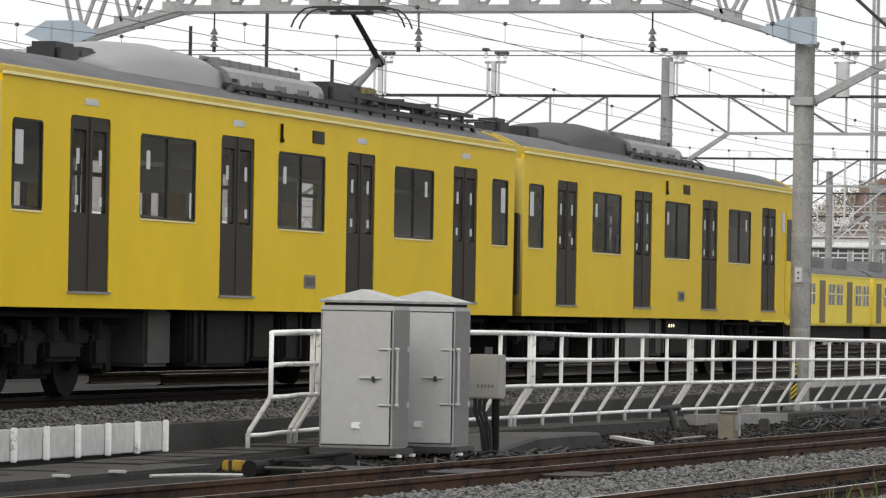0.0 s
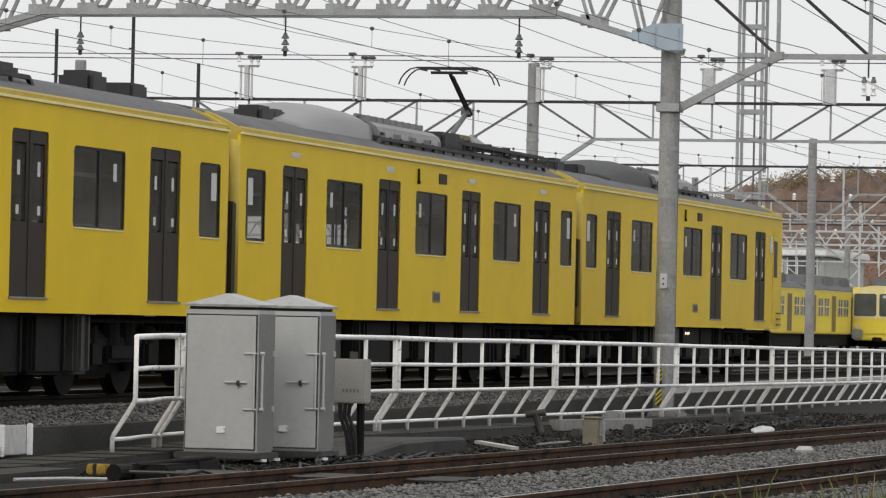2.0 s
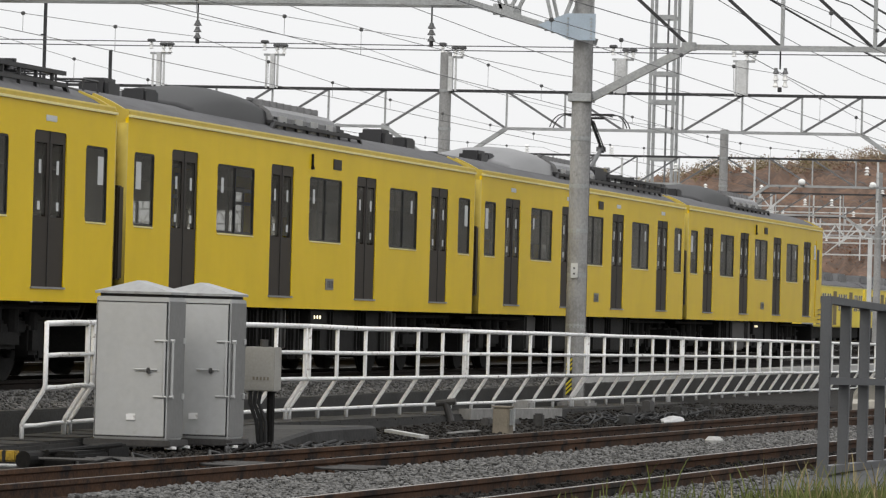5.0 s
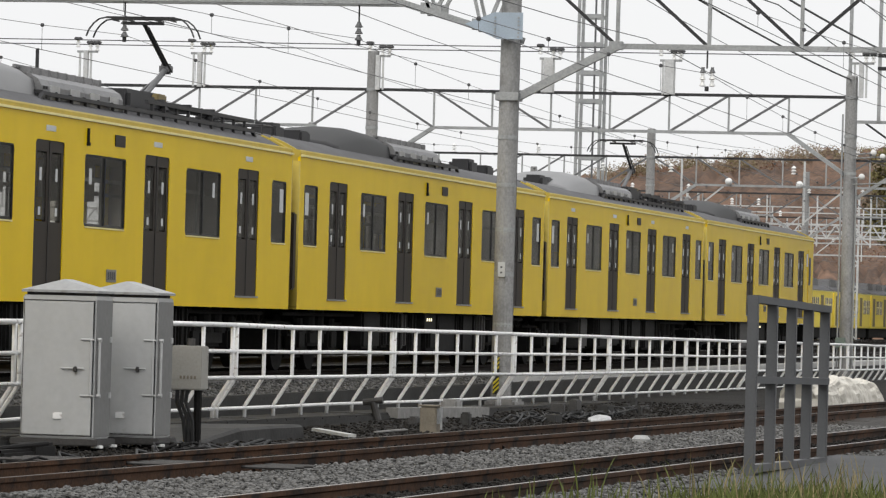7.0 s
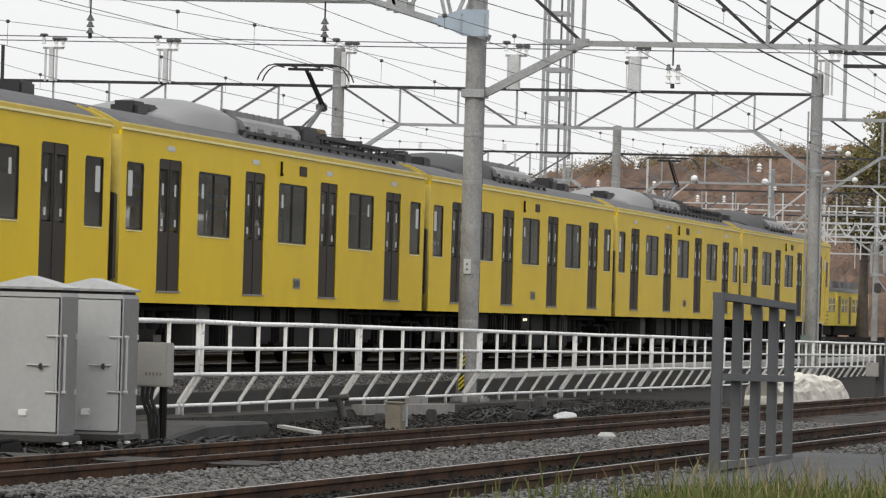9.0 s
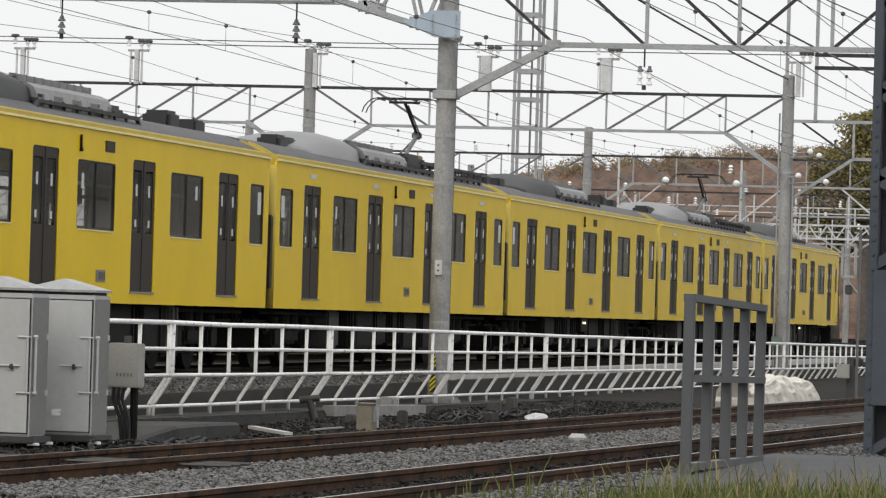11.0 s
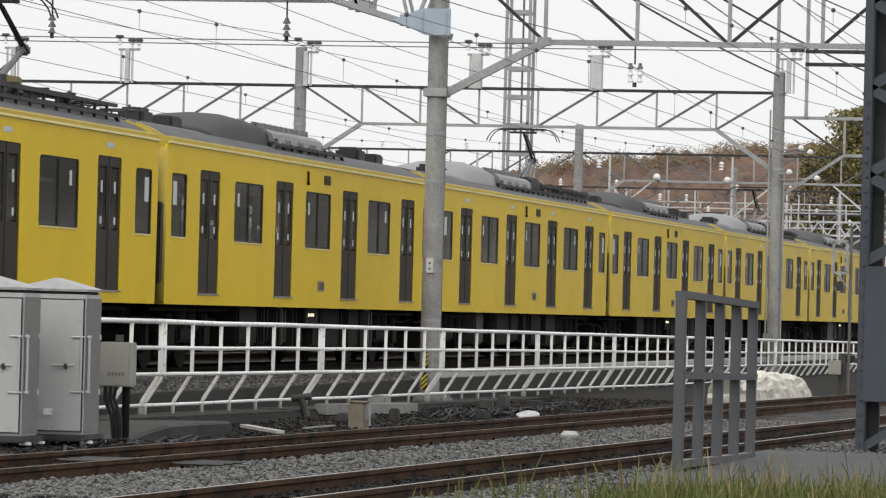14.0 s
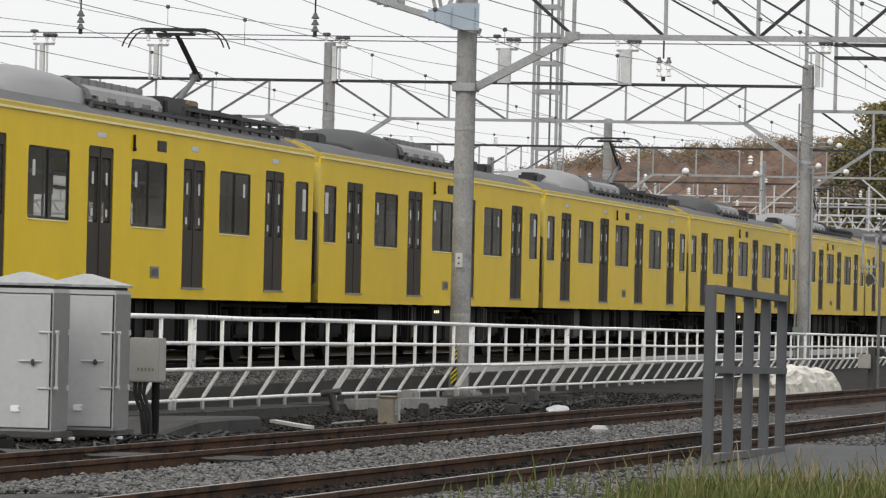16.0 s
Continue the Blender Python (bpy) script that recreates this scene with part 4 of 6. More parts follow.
    part("post", bm, M_UNDER, j)
    for k in range(3):
        bm = bm_new()
        pts = [(-0.05 + 0.06 * k, 0.66), (-0.06 + 0.05 * k, 0.45), (0.02 + 0.05 * k, 0.25), (0.05 + 0.04 * k, 0.0)]
        tube(bm, [(a, 0.05, c) for a, c in pts], 0.045)
        part("cable", bm, M_RUBBER, j)


# ---- poles, gantries, wires ----
def pole(x, y, z0, z1, r, label, bands=()):
    p = thing("gantry_pole", label, "pole", "concrete gantry poles", at=pose(x, y, 0))
    bm = bm_new()
    prof, z, k = [], z0, 0
    while z < z1 - 0.2:
        q = r * (1.07 - 0.13 * (z - z0) / (z1 - z0))
        prof += [(q * 0.985, z), (q, z + 0.015), (q * 0.995, min(z + 0.70, z1 - 0.02))]
        z += 0.72
    lathe(bm, (0, 0, 0), prof + [(r * 0.93, z1), (r * 0.8, z1 + 0.03)], 20)
    part("shaft", bm, M_CONCPOLE, p, "weathered concrete shaft", smooth=False)
    for z in bands:
        bm = bm_new()
        lathe(bm, (0, 0, z), [(r * 1.06, -0.035), (r * 1.06, 0.035)], 16)
        part("steel_band", bm, M_GALV, p)
    return p


def insulator(bm, x, y, z, n=3, r=0.09):
    for k in range(n):
        lathe(bm, (x, y, z + k * 0.11), [(0.03, 0), (r, 0.01), (r * 0.5, 0.07), (0.03, 0.1)], 10)


def build_gantries():
    # first gantry: poles on both sides of the running track
    pole(-14.93, 74.8, -0.68, 8.6, 0.165, "weathered concrete gantry pole with steel bands and a warning plate", (0.75, 1.6, 2.35, 3.1, 3.9))
    pole(-28.1, 74.8, -0.3, 5.5, 0.165, "weathered concrete gantry pole behind the train")
    g = thing("gantry", "galvanised lattice gantry portal with riveted gusset plates", "gantry", "overhead gantries")
    y = 74.8
    for dy in (-0.28, 0.28):
        for a, b in (((-28.3, 5.52), (-26.0, 6.16)), ((-26.0, 6.16), (-16.85, 6.16)), ((-16.85, 6.16), (-14.75, 5.55))):
            bm = bm_new()
            bar(bm, (a[0], y + dy, a[1]), (b[0], y + dy, b[1]), 0.09, 0.11)
            part("bottom_chord", bm, M_GALV, g)
        bm = bm_new()
        bar(bm, (-28.3, y + dy, 6.95), (-14.75, y + dy, 6.95), 0.09, 0.11)
        part("top_chord", bm, M_GALV, g)
        n = 15
        for i in range(n):
            xa = -28.2 + 13.4 * i / n
            xb = -28.2 + 13.4 * (i + 0.35) / n
            xc = -28.2 + 13.4 * (i + 1) / n
            zc = lambda x: 6.16 if -26 <= x <= -16.85 else (6.16 - 0.28 * (-26 - x) if x < -26 else 6.16 - 0.29 * (x + 16.85))
            for p, q in ((xa, xb), (xc, xb)):
                bm = bm_new()
                bar(bm, (p, y + dy, 6.95), (q + (0.1 if p > q else 0), y + dy, zc(q)), 0.05, 0.06)
                part("web", bm, M_GALV, g)
            bm = bm_new()
            rbox(bm, xb - 0.16, xb + 0.2, y + dy - 0.03, y + dy + 0.03, zc(xb) - 0.04, zc(xb) + 0.15, 0.005)
            gp = part("gusset", bm, M_GALV, g)
    for x, s in ((-28.1, 1), (-14.93, -1)):
        bm = bm_new()
        yy = y - 0.34
        pts = [(x + s * 0.72, 5.79), (x + s * 0.16, 5.54), (x - s * 0.27, 5.54), (x - s * 0.27, 5.99), (x + s * 0.22, 5.99)]
        if x < -20:
            pts = [(x - 0.7, 5.7), (x - 0.25, 5.54), (x + 0.25, 5.54), (x + 0.7, 5.72), (x + 0.3, 5.95), (x - 0.3, 5.95)]
        a = [bm.verts.new((px, yy - 0.01, pz)) for px, pz in pts]
        b = [bm.verts.new((px, yy + 0.012, pz)) for px, pz in pts]
        k = len(pts)
        for i in range(k):
            bm.faces.new((a[i], a[(i + 1) % k], b[(i + 1) % k], b[i]))
        bm.faces.new(a)
        bm.faces.new(b[::-1])
        gp = part("gusset_plate", bm, M_GALVBLUE, g, "blue-grey riveted gusset plate")
        bm = bm_new()
        rbox(bm, -0.014, 0.014, -0.011, 0.011, -0.014, 0.014, 0.004)
        rivet_me = mesh_of("rivet", bm, M_GALV)
        for i in range(6):
            for px in (x - s * 0.2, x + s * 0.2):
                o = new("rivet", rivet_me)
                o.parent, o.location = gp, (px, yy - 0.019, 5.58 + i * 0.065)
    for (xa, xb, n) in ((-25.69, -25.14, "3"), (-22.4, -21.86, "2"), (-17.79, -17.30, "1")):
        s = thing("track_sign", "yellow track number sign with black numeral", "sign", "track number signs")
        bm = bm_new()
        rbox(bm, xa, xb, y - 0.40, y - 0.375, 6.43, 6.98, 0.01)
        part("plate", bm, M_SIGN, s)
        cu = bpy.data.curves.new("numeral", "FONT")
        cu.body, cu.size, cu.extrude, cu.align_x, cu.align_y = n, 0.6, 0.002, "CENTER", "CENTER"
        cu.materials.append(M_BLACK)
        o = new("numeral", cu)
        o.parent, o.matrix_basis = s, pose((xa + xb) / 2, y - 0.405, 6.70, 90, 0, 0)
    # beam to the right over the near tracks, with knee brace
    r = thing("gantry", "galvanised truss beam over the near tracks with knee brace", "gantry", "overhead gantries")
    bm = bm_new()
    bar(bm, (-13.2, y, 5.47), (2.0, y, 5.47), 0.09, 0.09)
    part("bottom_chord", bm, M_GALV, r)
    bm = bm_new()
    bar(bm, (-15.0, y, 6.75), (2.0, y, 6.75), 0.12, 0.12)
    part("top_chord", bm, M_GALV, r)
    bm = bm_new()
    bar(bm, (-14.75, y, 4.6), (-13.1, y, 5.47), 0.11, 0.13)
    part("knee_brace", bm, M_GALV, r)
    bm = bm_new()
    rbox(bm, -15.13, -14.73, y - 0.2, y + 0.2, 4.52, 4.66, 0.01)
    part("clamp", bm, M_GALV, r)
    bm = bm_new()
    rbox(bm, -13.24, -13.0, y - 0.06, y + 0.06, 5.41, 5.55, 0.01)
    part("joint_plate", bm, M_GALV, r)
    for gy2, zb2, zt2, ks in ((y, 5.47, 6.75, False), (122.0, 5.4, 6.4, True)):
        if ks:
            r = thing("gantry", "galvanised truss beam over the sidings, far end of the yard", "gantry", "overhead gantries")
            for xa, xb, za, zb3, nm in ((-13.1, 2.0, zb2, zb2, "bottom_chord"), (-15.0, 2.0, zt2, zt2, "top_chord"), (-14.75, -13.1, 4.3, zb2, "knee_brace")):
                bm = bm_new()
                bar(bm, (xa, gy2, za), (xb, gy2, zb3), 0.085)
                part(nm, bm, M_GALV, r)
        for i in range(8):
            xa = -13.1 + i * 1.555
            bm = bm_new()
            bar(bm, (xa, gy2, zb2), (xa, gy2, zt2), 0.06)
            part("post", bm, M_GALV, r)
            for s in ((-1,) if i < 2 else (-1, 1) if i == 2 else (1,)):
                bm = bm_new()
                bar(bm, (xa, gy2, zb2), (xa + s * 1.45, gy2, zt2), 0.055)
                part("web", bm, M_STEEL, r)
    # second and farther gantries
    for k, gy in enumerate((122.0, 169.0, 214.0, 261.0)):
        xs = [-54.6, -41.4, -28.2, -14.9]
        for x in xs:
            pole(x, gy, -0.68 if x > -15 else -0.3, 7.62 if x > -15 else 8.1, 0.17, "weathered concrete gantry pole in the yard", (5.0, 6.0, 7.05))
        t = thing("gantry", "galvanised truss gantry spanning the yard tracks", "gantry", "overhead gantries")
        for a, b in zip(xs, xs[1:]):
            for (p, q, z, nm) in ((a, b, 7.06, "top_chord"), (a + 1.75, b - 1.7, 6.04, "bottom_chord")):
                bm = bm_new()
                bar(bm, (p, gy, z), (q, gy, z), 0.08)
                part(nm, bm, M_STEEL if nm == "top_chord" else M_GALV, t)
            for p, q in ((a + 0.15, a + 1.75), (b - 0.15, b - 1.7)):
                bm = bm_new()
                bar(bm, (p, gy, 4.98), (q, gy, 6.04), 0.11)
                part("knee_brace", bm, M_GALV, t)
            n = 6
            w = (b - a - 3.45) / n
            for i in range(n + 1):
                xx = a + 1.75 + i * w
                bm = bm_new()
                bar(bm, (xx, gy, 6.04), (xx, gy, 7.06), 0.05)
                part("post", bm, M_GALV, t)
                s = 1 if i < n / 2 else -1
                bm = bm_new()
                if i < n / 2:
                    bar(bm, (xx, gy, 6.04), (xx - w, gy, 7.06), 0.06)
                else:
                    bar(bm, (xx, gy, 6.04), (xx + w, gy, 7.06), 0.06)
                # The shade on the web bars' undersides is put into their darker colour.
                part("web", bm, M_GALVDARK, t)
    # conduits and a small case on the second pole
    for dx, z1 in ((-0.21, 6.6), (0.2, 4.9)):
        bm = bm_new()
        bar(bm, (-14.9 + dx, 121.9, -0.6), (-14.9 + dx, 121.9, z1), 0.05, seg=8)
        tagged(part("conduit", bm, M_GALV), "pale steel conduit strapped along the gantry pole", "conduit")
    bm = bm_new()
    rbox(bm, -15.12, -14.86, 121.5, 121.72, 0.28, 0.56, 0.015)
    tagged(part("pole_case", bm, mat("grey_green_case_paint", (0.2, 0.25, 0.22), 0.5)), "small grey-green case fixed to the gantry pole", "box")
    # feeder posts on the second gantry with the cross wires
    for x in (-36.5, -33.2, -23.3, -19.95, -28.1, -14.7):
        fp = thing("feeder_post", "steel feeder post with white insulators on the gantry", "insulator post", "feeder posts")
        wide = 0.26 if x in (-23.3, -19.95) else 0.12
        for dx in (-0.12, 0.06, 0.2):
            bm = bm_new()
            bar(bm, (x + dx, 121.9, 7.05), (x + dx, 121.9, 8.0), wide if dx == 0.06 else 0.05, 0.14 if dx == 0.06 else 0.05)
            part("upright", bm, M_GALVPALE, fp)
        bm = bm_new()
        bar(bm, (x - 0.2, 121.9, 7.98), (x + 0.4, 121.9, 7.98), 0.06)
        part("crossbar", bm, M_GALV, fp)
        for dx, dz in ((-0.18, 0.1), (0.18, 0.0), (0.38, 0.0)):
            bm = bm_new()
            insulator(bm, x + dx, 121.9, 8.0 + dz, 2, 0.07)
            ins = part("insulator", bm, M_INSUL, fp)
            bm = bm_new()
            rbox(bm, x + dx - 0.1, x + dx + 0.1, 121.8, 122.0, 8.2 + dz, 8.28 + dz, 0.02)
            part("clamp", bm, M_WIRE, ins)
    # insulators and drop posts along the far gantries
    rnd = random.Random(12)
    for gy, n in ((169.0, 20), (214.0, 26), (261.0, 26), (305.0, 30)):
        t = thing("insulator_row", "row of white insulators along a distant gantry", "insulators", "insulator rows")
        if gy > 300:
            for z in (5.6, 6.4, 7.2):
                bm = bm_new()
                bar(bm, (-75, gy, z), (0, gy, z), 0.1)
                part("beam", bm, M_GALVPALE, t)
        for i in range(n):
            x = -54 + 52 * (i + rnd.uniform(-0.3, 0.3)) / n
            up = rnd.random() < 0.5
            bm = bm_new()
            insulator(bm, x, gy - 0.1, 7.12 if up else 6.5, 3, 0.11)
            part("insulator", bm, M_INSUL, t)
            if rnd.random() < 0.6:
                bm = bm_new()
                bar(bm, (x + 0.4, gy, 4.6), (x + 0.4, gy, 7.0), 0.07)
                if rnd.random() < 0.6:
                    bar(bm, (x + 0.4, gy, 4.7), (x + 0.4 + rnd.choice((-1.6, 1.6)), gy, 6.0), 0.06)
                part("drop_post", bm, M_GALVPALE, t)
    # long lattice beam with posts on it, across the far yard
    lb = thing("lattice_beam", "long galvanised lattice beam with short posts across the far yard", "gantry", "overhead gantries")
    for z, w in ((5.42, 0.10), (6.12, 0.10), (6.72, 0.06), (7.02, 0.06)):
        bm = bm_new()
        bar(bm, (-78, 236, z), (-6, 236, z), w)
        part("chord", bm, M_GALVPALE, lb)
    bm = bm_new()
    bar(bm, (-0.24, 0, 5.42), (0.24, 0, 6.12), 0.07)
    web_a = mesh_of("web", bm, M_GALVPALE)
    bm = bm_new()
    bar(bm, (0.24, 0, 5.42), (-0.24, 0, 6.12), 0.07)
    web_b = mesh_of("web", bm, M_GALVPALE)
    bm = bm_new()
    bar(bm, (0, 0, 6.12), (0, 0, 7.02), 0.07)
    stub = mesh_of("stub_post", bm, M_GALVPALE)
    for i in range(74):
        for me, dx in ((web_a, 0.24), (web_b, 0.72)):
            o = new("web", me)
            o.parent, o.location = lb, (-77 + i * 0.96 + dx, 236, 0)
        if i % 2 == 0 or i % 5 == 1:
            o = new("stub_post", stub)
            o.parent, o.location = lb, (-77 + i * 0.96, 236, 0)
    for x in (-77.5, -66, -54.5, -43, -31.5, -20, -8.5):
        bm = bm_new()
        bar(bm, (x, 236, -0.3), (x, 236, 5.42), 0.22)
        part("column", bm, M_GALVPALE, lb)
    # lattice columns of the far yard
    for x, y, h in ((-34.5, 285, 9), (-27, 292, 8), (-22, 300, 8.5), (-44, 280, 9), (-31, 330, 9), (-24.5, 255, 7.5)):
        c = thing("lattice_column", "galvanised lattice column in the far yard", "column", "lattice columns")
        for dx in (-0.35, 0.35):
            bm = bm_new()
            bar(bm, (x + dx, y, -0.3), (x + dx, y, h), 0.13)
            part("leg", bm, M_GALVPALE, c)
        for k in range(int(h / 0.8)):
            bm = bm_new()
            s = 1 if k % 2 else -1
            bar(bm, (x - 0.35 * s, y, k * 0.8), (x + 0.35 * s, y, k * 0.8 + 0.8), 0.08)
            part("lacing", bm, M_GALVPALE, c)
    # strain insulators beside the second pole
    for x, z in ((-14.2, 5.55), (-13.95, 5.45), (-13.75, 4.75), (-14.5, 4.9)):
        o = thing("strain_insulator", "round white strain insulator beside the pole", "insulator", "strain insulators")
        bm = bm_new()
        bmesh.ops.create_uvsphere(bm, u_segments=14, v_segments=10, radius=0.085)
        bmesh.ops.translate(bm, verts=bm.verts[:], vec=(x, 121.4, z))
        part("ball", bm, M_INSUL, o, smooth=True)
        bm = bm_new()
        bar(bm, (-14.9, 121.95, z - 0.05), (x, 121.4, z), 0.04, seg=6)
        part("arm", bm, M_GALV, o)
    for x, z in ((-25.13, 6.17), (-22.45, 6.1)):
        o = thing("strain_insulator", "large round pale insulator on a distant gantry", "insulator", "strain insulators")
        bm = bm_new()
        bmesh.ops.create_uvsphere(bm, u_segments=14, v_segments=10, radius=0.14)
        bmesh.ops.translate(bm, verts=bm.verts[:], vec=(x, 168.5, z))
        part("ball", bm, M_INSUL, o, smooth=True)
        bm = bm_new()
        bar(bm, (x, 168.5, z), (x, 169.0, 6.04), 0.08, seg=6)
        part("arm", bm, M_GALV, o)
    # feeder rack over the sidings
    fr = thing("feeder_rack", "galvanised rack carrying feeder cables", "cable rack")
    for x in (-14.95, -14.15):
        bm = bm_new()
        bar(bm, (x, 121.95, 6.4 if x > -14.5 else 7.05), (x, 121.95, 11), 0.09)
        part("upright", bm, M_GALV, fr)
    for z in (7.85, 8.2):
        bm = bm_new()
        bar(bm, (-14.2, 121.95, z), (-6, 121.95, z), 0.1)
        part("rail", bm, M_STEEL, fr)
    for x, y, h in ((-49.0, 150, 13.5), (-52.5, 152, 11.0), (-46.6, 150, 9.7)):
        o = thing("steel_post", "thin dark steel post far behind the train", "post", "thin steel posts")
        bm = bm_new()
        bar(bm, (x, y, -0.3), (x, y, h), 0.13, seg=8)
        part("shaft", bm, M_STEEL, o)
        for k in range(3):
            bm = bm_new()
            bar(bm, (x - 0.15, y, h - 1.6 - k * 1.7), (x, y, h - 1.6 - k * 1.7), 0.06, seg=6)
            part("step", bm, M_STEEL, o)
    # lattice mast
    lm = thing("lattice_mast", "tall galvanised lattice mast in the yard", "mast")
    mx, my, s = -42.5, 235.0, 0.62
    for dx in (-s, s):
        for dy in (-s, s):
            bm = bm_new()
            bar(bm, (mx + dx, my + dy, -0.3), (mx + dx, my + dy, 26), 0.15)
            part("leg", bm, M_GALV, lm)
    bm = bm_new()
    bar(bm, (mx + 0.25, my - s, -0.3), (mx + 0.28, my - s, 26), 0.11, seg=8)
    part("cable_pipe", bm, M_GALVDARK, lm)
    for i in range(17):
        z = 0.4 + i * 1.49
        for dy in (-s, s):
            bm = bm_new()
            bar(bm, (mx - s, my + dy, z), (mx + s, my + dy, z), 0.12, 0.22)
            part("rung", bm, M_GALV, lm)


def wire(name, label, pts, w=0.016):
    o = thing(name, label, "wire", "overhead wires")
    bm = bm_new()
    tube(bm, pts, w, 5)
    part("strand", bm, M_WIRE, o)
    return o


def build_wires():
    spans = [-20, 27.5, 74.8, 122, 169, 214, 261, 320]
    for i, (x, z) in enumerate(((-17.6, 0.0), (-21.7, 0.0), (-25.4, 0.0), (-11.57, -0.5), (-8.7, -0.1), (-6.7, -0.1), (-33.6, 0), (-29.6, 0.1), (-37.5, 0.1))):
        o = thing("catenary", "dark contact and messenger wire with droppers and clamps over a track", "wire", "overhead wires")
        bm = bm_new()
        bar(bm, (x, -20, 4.99 + z), (x, 320, 4.99 + z), 0.012, seg=5)
        part("contact_wire", bm, M_WIRE, o)
        bm = bm_new()
        drop = bm_new()
        line = []
        for a, b in zip(spans, spans[1:]):
            for k in range(11):
                u = k / 10
                yy = a + (b - a) * u
                zz = 5.12 + z + 0.42 * (2 * u - 1) ** 2
                if not line or yy > line[-1][1]:
                    line.append((x, yy, zz))
                if 0 < k < 10:
                    bar(drop, (x, yy, 4.99 + z), (x, yy, zz), 0.006, seg=4)
                    rbox(drop, x - 0.028, x + 0.028, yy - 0.028, yy + 0.028, zz - 0.028, zz + 0.028, 0.01)
        tube(bm, line, 0.010, 5)
        part("messenger_wire", bm, M_WIRE, o)
        tagged(part("dropper", drop, M_WIRE, o), kind="stuff")
    for x, z in ((-21.69, 6.1), (-17.56, 6.1), (-11.57, 5.42), (-25.4, 6.1)):
        o = thing("hanging_insulator", "grey insulator string hanging from the gantry", "insulator", "hanging insulators")
        bm = bm_new()
        bar(bm, (x, 74.8, z), (x, 74.8, z - 0.3), 0.03, seg=6)
        part("rod", bm, M_STEEL, o)
        bm = bm_new()
        bar(bm, (x, 74.8, z - 0.6), (x, 74.8, z - 0.68), 0.07, seg=6)
        part("clamp", bm, M_STEEL, o)
        for dx in ((-0.07, 0.09) if x > -15 else (0,)):
            for k in range(3):
                bm = bm_new()
                insulator(bm, x + dx, 74.8, z - 0.6 + k * 0.11, 1, 0.055 if x > -15 else 0.075)
                part("disc", bm, M_INSUL if x > -15 and k < 2 else M_GALVDARK, o)
    for x, z, w in ((-13.4, 6.7, 0.02), (-10.4, 6.2, 0.03), (-9.4, 6.6, 0.02), (-7.6, 5.9, 0.03), (-5.6, 5.6, 0.03), (-5.0, 6.0, 0.02), (-12.6, 5.6, 0.02), (-4.3, 5.3, 0.02), (-20.0, 6.9, 0.02), (-24.0, 7.4, 0.02), (-30.5, 8.2, 0.02)):
        pts = []
        for a, b in zip(spans, spans[1:]):
            pts += [(x, a + (b - a) * k / 6, z - 0.35 * (1 - (2 * k / 6 - 1) ** 2)) for k in range(6)]
        wire("feeder_wire", "dark feeder cable sagging between the gantries", pts, w * 0.75)
    for x, za, zb, sag in ((-14.92, 8.25, 7.53, 0.22), (-12.6, 7.75, 7.7, 0.2)):
        pts = [(x, 74.8 + 47.2 * k / 12, za + (zb - za) * k / 12 - sag * (1 - (2 * k / 12 - 1) ** 2)) for k in range(13)]
        wire("feeder_wire", "thick dark feeder cable sagging between the gantries", pts, 0.05)
    for z, yy in ((8.34, 121.85), (8.22, 121.95)):
        wire("cross_wire", "dark feeder wire across the yard", [(-60, yy, z), (-28, yy, z - 0.05), (-5, yy, z - 0.02), (30, yy, z)], 0.03)


